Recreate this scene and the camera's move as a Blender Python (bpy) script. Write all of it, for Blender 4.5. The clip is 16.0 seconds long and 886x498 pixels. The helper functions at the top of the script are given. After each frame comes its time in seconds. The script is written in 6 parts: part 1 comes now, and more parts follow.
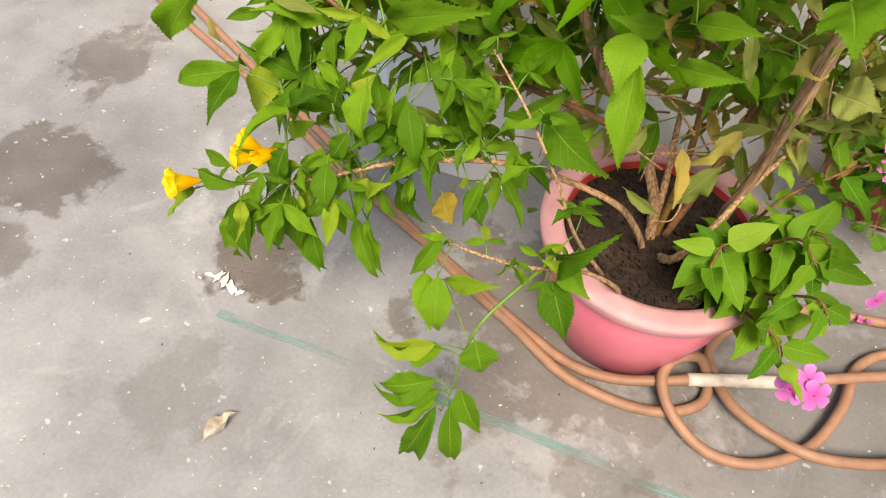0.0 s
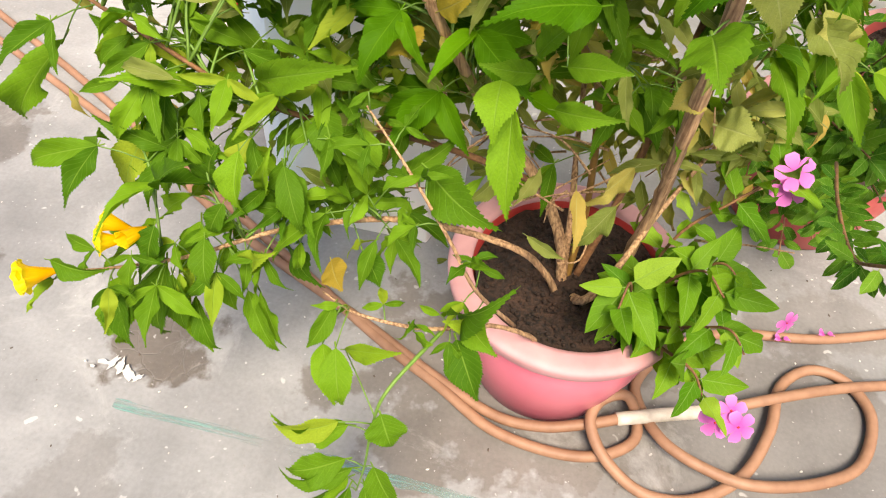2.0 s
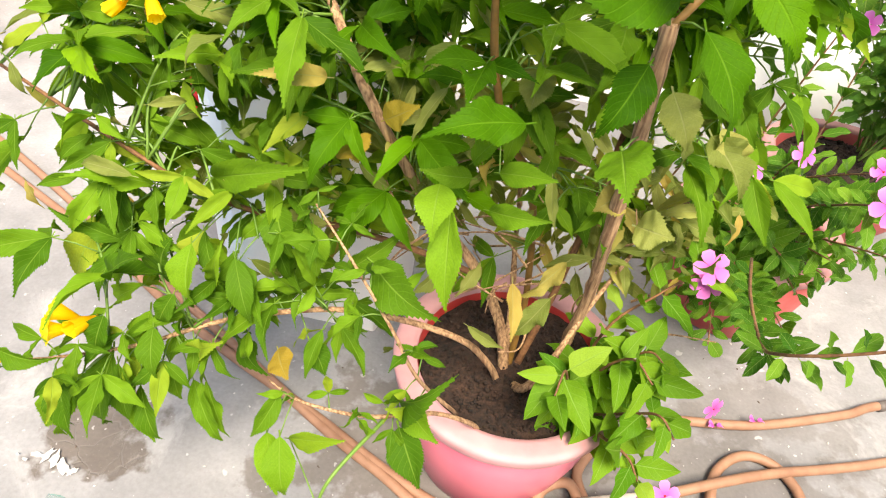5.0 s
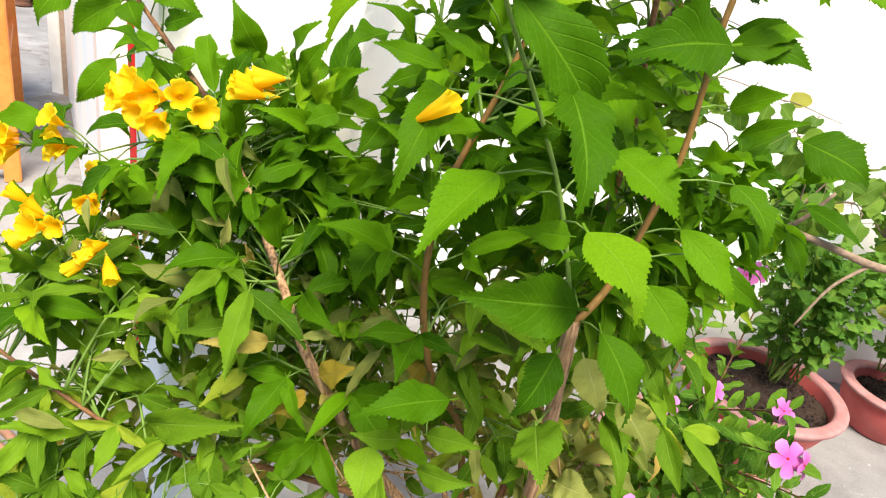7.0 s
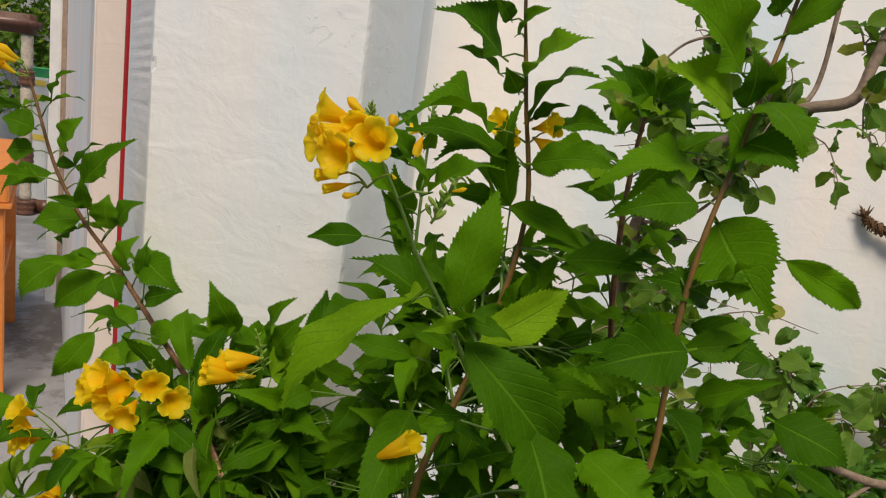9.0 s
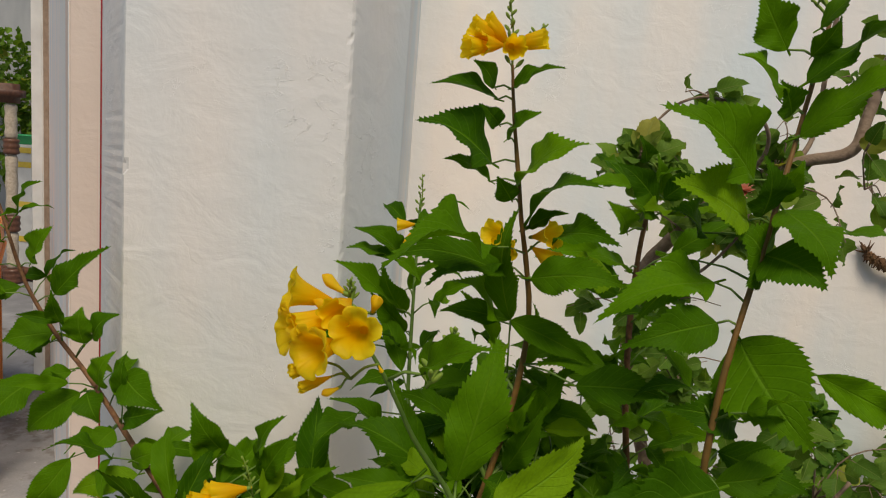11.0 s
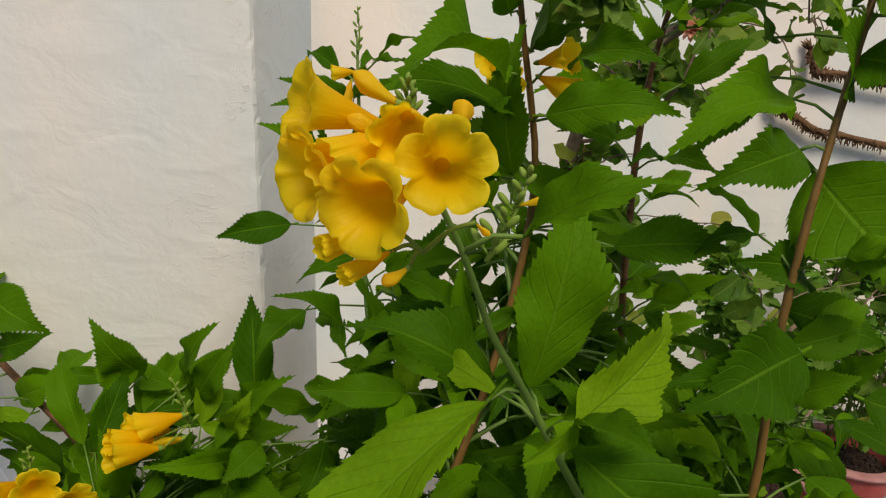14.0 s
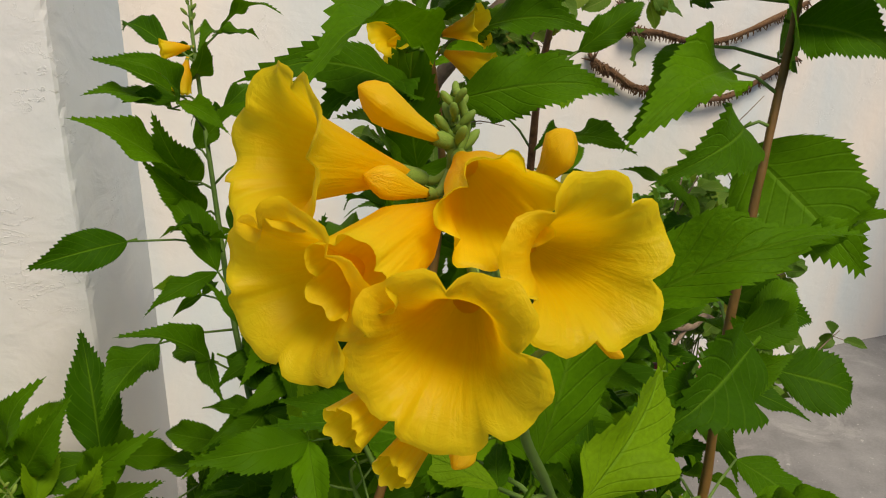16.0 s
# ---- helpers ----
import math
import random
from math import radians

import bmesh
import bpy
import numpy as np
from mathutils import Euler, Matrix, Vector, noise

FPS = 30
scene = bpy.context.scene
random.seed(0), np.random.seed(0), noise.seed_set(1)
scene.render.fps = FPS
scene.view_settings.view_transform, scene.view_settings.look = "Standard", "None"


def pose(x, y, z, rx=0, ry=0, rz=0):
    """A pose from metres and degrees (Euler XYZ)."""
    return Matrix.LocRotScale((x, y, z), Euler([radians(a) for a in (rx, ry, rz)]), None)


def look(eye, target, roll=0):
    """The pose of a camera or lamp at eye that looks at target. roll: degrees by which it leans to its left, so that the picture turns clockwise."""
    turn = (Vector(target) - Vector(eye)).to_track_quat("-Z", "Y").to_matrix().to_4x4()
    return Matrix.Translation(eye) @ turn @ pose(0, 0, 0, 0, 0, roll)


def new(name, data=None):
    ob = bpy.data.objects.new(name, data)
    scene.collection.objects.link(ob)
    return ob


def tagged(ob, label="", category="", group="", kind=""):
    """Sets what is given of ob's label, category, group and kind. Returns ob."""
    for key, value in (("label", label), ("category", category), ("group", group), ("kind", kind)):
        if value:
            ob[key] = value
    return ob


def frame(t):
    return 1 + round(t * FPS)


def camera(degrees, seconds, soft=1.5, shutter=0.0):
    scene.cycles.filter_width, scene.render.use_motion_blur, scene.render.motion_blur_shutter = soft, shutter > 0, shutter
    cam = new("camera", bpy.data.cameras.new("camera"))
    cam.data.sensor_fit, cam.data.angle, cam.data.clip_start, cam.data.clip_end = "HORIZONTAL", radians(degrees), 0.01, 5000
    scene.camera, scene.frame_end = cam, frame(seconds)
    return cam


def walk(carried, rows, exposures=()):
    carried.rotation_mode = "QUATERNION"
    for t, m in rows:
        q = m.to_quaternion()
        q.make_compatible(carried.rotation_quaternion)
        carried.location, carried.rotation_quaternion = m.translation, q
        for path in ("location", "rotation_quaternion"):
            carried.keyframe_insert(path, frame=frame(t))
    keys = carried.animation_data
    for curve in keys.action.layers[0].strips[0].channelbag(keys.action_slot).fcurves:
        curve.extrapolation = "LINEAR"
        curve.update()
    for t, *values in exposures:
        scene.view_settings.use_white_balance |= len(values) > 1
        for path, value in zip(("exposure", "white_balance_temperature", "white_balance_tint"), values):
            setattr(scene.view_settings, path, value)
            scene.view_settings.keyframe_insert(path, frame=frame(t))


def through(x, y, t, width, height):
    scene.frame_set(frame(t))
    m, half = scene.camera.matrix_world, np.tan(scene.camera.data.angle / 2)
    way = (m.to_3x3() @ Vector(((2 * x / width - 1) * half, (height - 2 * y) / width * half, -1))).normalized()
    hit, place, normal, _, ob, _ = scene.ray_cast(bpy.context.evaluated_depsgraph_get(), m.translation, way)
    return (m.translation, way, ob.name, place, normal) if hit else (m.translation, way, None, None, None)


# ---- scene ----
cam = camera(65.8, 16.0, soft=1.1)
PATH = [
    (0, (0.249, 0.299, 1.163), (-0.102, 1.449, -0.435), 4.2),
    (0.5, (0.275, 0.334, 1.14), (-0.071, 1.457, -0.479), 2.4),
    (1, (0.274, 0.356, 1.125), (-0.024, 1.479, -0.502), 2.5),
    (1.5, (0.276, 0.364, 1.139), (0.012, 1.564, -0.439), 4.3),
    (2, (0.285, 0.364, 1.141), (0.077, 1.655, -0.373), 4.9),
    (2.5, (0.287, 0.357, 1.151), (0.092, 1.706, -0.312), 5.5),
    (3, (0.293, 0.342, 1.164), (0.121, 1.7, -0.294), 5.9),
    (3.2, (0.291, 0.343, 1.158), (0.135, 1.716, -0.288), 6.1),
    (5.3, (0.303, 0.336, 1.18), (0.182, 1.835, -0.139), 8.5),
    (5.5, (0.308, 0.342, 1.181), (0.198, 1.814, -0.169), 8.6),
    (6, (0.316, 0.344, 1.224), (0.262, 1.956, 0.042), 10.3),
    (6.5, (0.313, 0.337, 1.252), (0.26, 2.076, 0.265), 10.7),
    (7, (0.296, 0.334, 1.283), (0.234, 2.139, 0.424), 11.1),
    (7.5, (0.292, 0.347, 1.312), (0.177, 2.18, 0.523), 9.4),
    (8, (0.295, 0.35, 1.372), (0.185, 2.241, 0.729), 8.9),
    (8.5, (0.299, 0.368, 1.396), (0.177, 2.296, 0.877), 7.7),
    (8.7, (0.299, 0.368, 1.396), (0.175, 2.312, 0.942), 8.0),
    (10.8, (0.287, 0.432, 1.456), (0.135, 2.404, 1.162), 4.5),
    (11, (0.286, 0.435, 1.465), (0.159, 2.409, 1.171), 4.6),
    (11.5, (0.294, 0.443, 1.492), (0.162, 2.434, 1.356), 4.2),
    (12, (0.303, 0.436, 1.499), (0.268, 2.434, 1.421), 3.4),
    (12.5, (0.297, 0.447, 1.482), (0.222, 2.433, 1.259), 3.2),
    (13, (0.267, 0.443, 1.422), (0.278, 2.378, 0.917), 4.0),
    (13.5, (0.245, 0.500, 1.420), (0.167, 2.413, 0.842), 3.7),
    (14, (0.209, 0.572, 1.408), (0.432, 2.467, 0.808), 2.4),
    (14.5, (0.180, 0.598, 1.412), (0.644, 2.431, 0.759), 2.2),
    (15, (0.180, 0.622, 1.4115), (0.655, 2.464, 0.7945), 0.6),
    (15.5, (0.1885, 0.653, 1.4075), (0.6875, 2.487, 0.7855), -0.3),
    (16, (0.179, 0.667, 1.409), (0.877, 2.415, 0.730), 1.9),
]
walk(cam, [(t, look(eye, target, roll)) for t, eye, target, roll in PATH],
     exposures=((0.0, 0.90, 7000, 10), (3.0, 1.34, 6900, 10), (6.0, 1.45, 6800, 10), (7.0, 1.22, 6650, 10), (7.5, 0.88, 6700, 10), (8.0, 0.68, 6700, 10), (8.5, 0.02, 6700, 10), (11.0, -0.55, 7000, 10), (13.0, -0.55, 7000, 10), (14.5, -0.30, 7000, 10), (16.0, -0.26, 7050, 10)))

# ---- light ----
world = bpy.data.worlds.new("sky")
scene.world = world
world.use_nodes = True
wn = world.node_tree.nodes
sky = wn.new("ShaderNodeTexSky")
sky.sky_type = "NISHITA"
sky.sun_disc = False
sky.sun_elevation, sky.sun_rotation = radians(57), radians(165)
wn["Background"].inputs["Strength"].default_value = 0.11
world.node_tree.links.new(sky.outputs[0], wn["Background"].inputs["Color"])

sun_data = bpy.data.lights.new("sun", "SUN")
sun_data.energy, sun_data.angle, sun_data.color = 4.0, radians(24), (1.0, 0.89, 0.745)
sun = new("sun", sun_data)
sun.matrix_world = look((1.0, -1.7, 5.2), (0.2, 1.2, 0.6))


# ---- materials ----
def material(name):
    mat = bpy.data.materials.new(name)
    mat.use_nodes = True
    nt = mat.node_tree
    return mat, nt, nt.nodes["Principled BSDF"]


def node(nt, kind, **inputs):
    n = nt.nodes.new("ShaderNode" + kind)
    for key, value in inputs.items():
        n.inputs[key.replace("_", " ")].default_value = value
    return n


def ramp(nt, source, *stops):
    r = nt.nodes.new("ShaderNodeValToRGB")
    while len(r.color_ramp.elements) < len(stops):
        r.color_ramp.elements.new(0.5)
    for el, (pos, col) in zip(r.color_ramp.elements, stops):
        el.position = pos
        el.color = (*col, 1) if len(col) == 3 else col
    nt.links.new(source, r.inputs[0])
    return r


def mixed(nt, fac, a, b, mode="MIX"):
    m = nt.nodes.new("ShaderNodeMix")
    m.data_type, m.blend_type = "RGBA", mode
    for sock, val in ((m.inputs[0], fac), (m.inputs[6], a), (m.inputs[7], b)):
        if hasattr(val, "is_linked"):
            nt.links.new(val, sock)
        else:
            sock.default_value = val if isinstance(val, (int, float)) else (*val, 1)
    return m.outputs[2]


def bump(nt, bsdf, height, strength, distance):
    b = node(nt, "Bump", Strength=strength, Distance=distance)
    nt.links.new(height, b.inputs["Height"])
    nt.links.new(b.outputs[0], bsdf.inputs["Normal"])


def maths(nt, op, a, b=0.0):
    m = nt.nodes.new("ShaderNodeMath")
    m.operation = op
    for sock, val in zip(m.inputs, (a, b)):
        if hasattr(val, "is_linked"):
            nt.links.new(val, sock)
        else:
            sock.default_value = val
    return m.outputs[0]


def grainy(name, low, high, scale=30.0, rough=0.6, relief=0.2, depth=0.002, big=4.0, metal=0.0):
    """A plain material with blotches at two sizes and a fine relief."""
    mat, nt, bsdf = material(name)
    tc = node(nt, "TexCoord")
    fine, wide = node(nt, "TexNoise", Scale=scale, Detail=6.0), node(nt, "TexNoise", Scale=big, Detail=3.0)
    for n in (fine, wide):
        nt.links.new(tc.outputs["Object"], n.inputs["Vector"])
    both = maths(nt, "MULTIPLY", maths(nt, "ADD", fine.outputs[0], wide.outputs[0]), 0.5)
    r = ramp(nt, both, (0.36, low), (0.64, high))
    nt.links.new(r.outputs[0], bsdf.inputs["Base Color"])
    bsdf.inputs["Roughness"].default_value = rough
    bsdf.inputs["Metallic"].default_value = metal
    bump(nt, bsdf, fine.outputs[0], relief, depth)
    return mat


def leaf_material(name, dark, light, old, vein, rough=0.58, veins=9.0, through=0.34, aged=0.9):
    """Leaf: tint by piece, pale midrib and side veins along the leaf's own coordinates, light passing through."""
    mat, nt, bsdf = material(name)
    uv = node(nt, "UVMap")
    sep = node(nt, "SeparateXYZ")
    nt.links.new(uv.outputs[0], sep.inputs[0])
    across = maths(nt, "ABSOLUTE", maths(nt, "SUBTRACT", sep.outputs[0], 0.5))
    along = sep.outputs[1]
    info, geo = node(nt, "ObjectInfo"), node(nt, "NewGeometry")
    rnd = maths(nt, "FRACT", maths(nt, "ADD", info.outputs["Random"], geo.outputs["Random Per Island"]))
    tint = ramp(nt, rnd, (0.0, dark), (0.55, tuple((a + b) / 2 for a, b in zip(dark, light))), (aged, light), (1.0, old))
    tc = node(nt, "TexCoord")
    blot = node(nt, "TexNoise", Scale=45.0, Detail=4.0)
    nt.links.new(tc.outputs["Object"], blot.inputs["Vector"])
    blotch = ramp(nt, blot.outputs[0], (0.32, (0.88, 0.89, 0.86)), (0.68, (1.08, 1.07, 1.06)))
    base = mixed(nt, 1.0, tint.outputs[0], blotch.outputs[0], "MULTIPLY")
    rib = ramp(nt, across, (0.0, (1, 1, 1)), (0.035, (0, 0, 0)))
    phase = maths(nt, "MULTIPLY", maths(nt, "SUBTRACT", along, maths(nt, "MULTIPLY", across, 0.55)), veins * 6.2832)
    side = ramp(nt, maths(nt, "SINE", phase), (0.86, (0, 0, 0)), (1.0, (1, 1, 1)))
    lines = maths(nt, "MAXIMUM", rib.outputs[0], maths(nt, "MULTIPLY", side.outputs[0], 0.26))
    colour = mixed(nt, maths(nt, "MULTIPLY", lines, 0.6), base, vein)
    nt.links.new(colour, bsdf.inputs["Base Color"])
    bsdf.inputs["Roughness"].default_value = rough
    bsdf.inputs["Specular IOR Level"].default_value = 0.06
    puff = maths(nt, "SUBTRACT", maths(nt, "MULTIPLY", blot.outputs[0], 0.35), maths(nt, "ADD", maths(nt, "MULTIPLY", side.outputs[0], 0.42), rib.outputs[0]))
    bump(nt, bsdf, puff, 0.55, 0.0016)
    trans = node(nt, "BsdfTranslucent")
    warm = mixed(nt, 1.0, colour, (1.45, 1.4, 0.5), "MULTIPLY")
    nt.links.new(warm, trans.inputs[0])
    mix = node(nt, "MixShader")
    mix.inputs[0].default_value = through
    nt.links.new(bsdf.outputs[0], mix.inputs[1])
    nt.links.new(trans.outputs[0], mix.inputs[2])
    nt.links.new(mix.outputs[0], nt.nodes["Material Output"].inputs[0])
    return mat


def petal_material(name, deep, pale, through=0.35, rough=0.5):
    """Petal: deep in the throat (low v), paler to the edge, fine lengthwise streaks, light passing through."""
    mat, nt, bsdf = material(name)
    uv = node(nt, "UVMap")
    sep = node(nt, "SeparateXYZ")
    nt.links.new(uv.outputs[0], sep.inputs[0])
    streak = node(nt, "TexNoise", Scale=1.0, Detail=3.0)
    mp = node(nt, "Mapping", Scale=(42.0, 2.0, 1.0))
    nt.links.new(uv.outputs[0], mp.inputs[0])
    nt.links.new(mp.outputs[0], streak.inputs["Vector"])
    v = maths(nt, "ADD", sep.outputs[1], maths(nt, "MULTIPLY", maths(nt, "SUBTRACT", streak.outputs[0], 0.5), 0.5))
    col = ramp(nt, v, (0.3, deep), (0.95, pale))
    nt.links.new(col.outputs[0], bsdf.inputs["Base Color"])
    bsdf.inputs["Roughness"].default_value = rough
    bsdf.inputs["Specular IOR Level"].default_value = 0.25
    crease = node(nt, "TexNoise", Scale=1.0, Detail=4.0, Roughness=0.6, Distortion=0.6)
    cm = node(nt, "Mapping", Scale=(16.0, 5.0, 1.0))
    nt.links.new(uv.outputs[0], cm.inputs[0])
    nt.links.new(cm.outputs[0], crease.inputs["Vector"])
    bump(nt, bsdf, maths(nt, "ADD", streak.outputs[0], maths(nt, "MULTIPLY", crease.outputs[0], 1.6)), 0.30, 0.0012)
    trans = node(nt, "BsdfTranslucent")
    nt.links.new(col.outputs[0], trans.inputs[0])
    mix = node(nt, "MixShader")
    mix.inputs[0].default_value = through
    nt.links.new(bsdf.outputs[0], mix.inputs[1])
    nt.links.new(trans.outputs[0], mix.inputs[2])
    nt.links.new(mix.outputs[0], nt.nodes["Material Output"].inputs[0])
    return mat


M_LEAF = leaf_material("serrated leaf", (0.030, 0.098, 0.002), (0.100, 0.242, 0.004), (0.165, 0.31, 0.008), (0.145, 0.30, 0.018), aged=0.93, through=0.34)
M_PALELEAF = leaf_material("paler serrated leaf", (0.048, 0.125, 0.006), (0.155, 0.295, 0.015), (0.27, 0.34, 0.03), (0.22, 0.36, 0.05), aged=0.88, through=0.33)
M_LOWLEAF = leaf_material("older leaf", (0.115, 0.160, 0.030), (0.30, 0.325, 0.090), (0.40, 0.28, 0.07), (0.33, 0.35, 0.15), aged=0.86)
M_YLEAF = leaf_material("yellowing leaf", (0.30, 0.21, 0.03), (0.36, 0.30, 0.035), (0.22, 0.27, 0.03), (0.40, 0.36, 0.12), aged=0.7)
M_OVATE = leaf_material("smooth ovate leaf", (0.032, 0.105, 0.010), (0.110, 0.240, 0.022), (0.17, 0.30, 0.03), (0.30, 0.42, 0.11), rough=0.35, veins=6.0)
M_MUM = leaf_material("lobed small leaf", (0.055, 0.155, 0.022), (0.125, 0.265, 0.04), (0.20, 0.30, 0.05), (0.18, 0.3, 0.07), rough=0.5)
M_BROAD = leaf_material("broad soft leaf", (0.062, 0.170, 0.008), (0.160, 0.300, 0.018), (0.23, 0.36, 0.04), (0.24, 0.40, 0.09), rough=0.5, veins=6.0)
M_ROSE = leaf_material("rose leaf", (0.06, 0.14, 0.02), (0.14, 0.25, 0.035), (0.28, 0.28, 0.06), (0.26, 0.33, 0.10), rough=0.4)
M_YELLOW = petal_material("yellow petal", (0.94, 0.57, 0.006), (0.97, 0.755, 0.02), 0.55)
M_BUDY = petal_material("orange bud", (0.86, 0.62, 0.016), (0.92, 0.60, 0.012), 0.45)
M_PINK = petal_material("pink petal", (0.56, 0.10, 0.42), (0.69, 0.235, 0.57))
M_PEACH = petal_material("peach petal", (0.75, 0.30, 0.2), (0.80, 0.42, 0.32))
M_CALYX = grainy("green calyx", (0.12, 0.22, 0.02), (0.22, 0.33, 0.04), 200, 0.75)
M_STEM = grainy("young stem", (0.075, 0.165, 0.016), (0.14, 0.24, 0.034), 120, 0.6)
M_REDSTEM = grainy("reddish stem", (0.095, 0.040, 0.015), (0.24, 0.115, 0.045), 160, 0.75, 0.9, 0.003, 30)
M_GREENING = grainy("reddish stem turning green upwards", (0.13, 0.20, 0.03), (0.22, 0.28, 0.06), 120, 0.6, 0.4)
gn = M_GREENING.node_tree
gpos, gsep = node(gn, "TexCoord"), node(gn, "SeparateXYZ")
gn.links.new(gpos.outputs["Object"], gsep.inputs[0])
gfac = ramp(gn, gsep.outputs[2], (1.05, (1, 1, 1)), (1.14, (0, 0, 0)))
gb = gn.nodes["Principled BSDF"].inputs["Base Color"]
gn.links.new(mixed(gn, gfac.outputs[0], gb.links[0].from_socket, mixed(gn, 1.0, gb.links[0].from_socket, (1.0, 0.39, 0.38), "MULTIPLY")), gb)
M_BARK = grainy("streaked brown bark", (0.29, 0.175, 0.095), (0.46, 0.30, 0.17), 90, 0.85, 0.9, 0.004)
bk = M_BARK.node_tree
bpos, bmap, bnoise = node(bk, "TexCoord"), node(bk, "Mapping", Scale=(260.0, 260.0, 12.0)), node(bk, "TexNoise", Scale=1.0, Detail=4.0)
lean = node(bk, "Mapping", Rotation=(radians(-18), radians(4), 0))
bk.links.new(bpos.outputs["Object"], lean.inputs[0])
bk.links.new(lean.outputs[0], bmap.inputs[0])
bk.links.new(bmap.outputs[0], bnoise.inputs["Vector"])
bbsdf = bk.nodes["Principled BSDF"]
ridges = ramp(bk, bnoise.outputs[0], (0.36, (0.52, 0.44, 0.38)), (0.5, (0.94, 0.90, 0.87)), (0.64, (1.38, 1.34, 1.25)))
bk.links.new(mixed(bk, 1.0, bbsdf.inputs["Base Color"].links[0].from_socket, ridges.outputs[0], "MULTIPLY"), bbsdf.inputs["Base Color"])
bump(bk, bbsdf, bnoise.outputs[0], 1.0, 0.003)
M_ROSEBARK = grainy("rose wood", (0.14, 0.09, 0.06), (0.27, 0.20, 0.14), 90, 0.8, 0.8, 0.004)
M_DRY = grainy("dry brown plant", (0.06, 0.028, 0.012), (0.17, 0.09, 0.038), 60, 0.9, 0.8, 0.004)
M_SOIL = grainy("dark potting soil", (0.005, 0.0028, 0.002), (0.045, 0.0215, 0.0125), 110, 0.95, 1.0, 0.012, 22)
M_HOSE = grainy("orange brown rubber", (0.215, 0.110, 0.064), (0.315, 0.172, 0.105), 40, 0.6, 0.15, 0.001, 9)
M_TAPE = grainy("dirty white tape", (0.34, 0.30, 0.25), (0.54, 0.49, 0.43), 60, 0.6, 0.4, 0.002, 18)
M_DARKTAPE = grainy("dark tape", (0.05, 0.045, 0.04), (0.12, 0.10, 0.09), 60, 0.6)
M_POT = grainy("pink plastic", (0.60, 0.135, 0.200), (0.68, 0.185, 0.250), 14, 0.38, 0.08, 0.001, 5)
M_POTRIM = grainy("sun faded pink rim", (0.45, 0.225, 0.24), (0.57, 0.305, 0.32), 26, 0.8, 0.2, 0.001, 6)
# inside wall of the pink pot: deeper red, with its shadow in the colour
M_POTIN = grainy("red pot inside with shadow tone", (0.42, 0.03, 0.03), (0.52, 0.06, 0.05), 20, 0.5, 0.1, 0.001, 6)
M_CLAY = grainy("faded red plastic", (0.42, 0.065, 0.062), (0.52, 0.13, 0.12), 20, 0.6, 0.2, 0.001, 6)
M_CLAYRIM = grainy("chalky faded rim", (0.33, 0.145, 0.145), (0.45, 0.24, 0.24), 26, 0.75, 0.3, 0.002, 7)
M_REDPAINT = grainy("dark red gloss paint", (0.34, 0.010, 0.012), (0.45, 0.02, 0.018), 25, 0.25, 0.1, 0.001)
M_ORANGE = grainy("orange painted wood", (0.60, 0.19, 0.035), (0.74, 0.27, 0.06), 40, 0.45, 0.25, 0.002)
M_WOOD = grainy("dark turned wood", (0.07, 0.028, 0.016), (0.16, 0.07, 0.04), 50, 0.4, 0.3, 0.002)
M_BAND = grainy("cream painted wood", (0.40, 0.33, 0.25), (0.56, 0.48, 0.38), 60, 0.6, 0.4, 0.002, 30)
M_FRAMEWOOD = grainy("brown frame edge", (0.26, 0.18, 0.12), (0.40, 0.30, 0.22), 40, 0.6)
M_GREENPLASTIC = grainy("green plastic", (0.01, 0.28, 0.09), (0.02, 0.38, 0.13), 20, 0.4)
M_CARTON = grainy("white carton", (0.6, 0.6, 0.58), (0.75, 0.75, 0.72), 12, 0.7)
M_YSTRIP = grainy("yellow print", (0.7, 0.5, 0.05), (0.8, 0.6, 0.1), 30, 0.6)
M_CHALK = grainy("teal line paint", (0.13, 0.29, 0.26), (0.24, 0.345, 0.33), 90, 0.9, 0.3, 0.001, 30)
cn = M_CHALK.node_tree
cpos, cstreak = node(cn, "TexCoord"), node(cn, "Mapping", Rotation=(0, 0, radians(1.5)), Scale=(2.5, 160.0, 1.0))
cworn, cgaps = node(cn, "TexNoise", Scale=1.0, Detail=5.0), node(cn, "TexNoise", Scale=7.0, Detail=5.0)
cn.links.new(cpos.outputs["Object"], cstreak.inputs[0])
cn.links.new(cstreak.outputs[0], cworn.inputs["Vector"])
cn.links.new(cpos.outputs["Object"], cgaps.inputs["Vector"])
cleft = ramp(cn, maths(cn, "MULTIPLY", cworn.outputs[0], cgaps.outputs[0]), (0.17, (0.0,) * 3), (0.42, (0.85,) * 3))
cmix, cclear = node(cn, "MixShader"), node(cn, "BsdfTransparent")
cn.links.new(cleft.outputs[0], cmix.inputs[0])
cn.links.new(cclear.outputs[0], cmix.inputs[1])
cn.links.new(cn.nodes["Principled BSDF"].outputs[0], cmix.inputs[2])
cn.links.new(cmix.outputs[0], cn.nodes["Material Output"].inputs[0])
M_DEBRIS = grainy("pale dry bits", (0.24, 0.19, 0.14), (0.52, 0.46, 0.39), 90, 0.9, 0.6, 0.002, 20)
M_CRUMB = grainy("pale plaster crumbs", (0.42, 0.40, 0.37), (0.62, 0.60, 0.57), 90, 0.9, 0.5, 0.002, 20)
M_DEBRISDARK = grainy("dark grit", (0.06, 0.05, 0.04), (0.14, 0.11, 0.09), 90, 0.9)


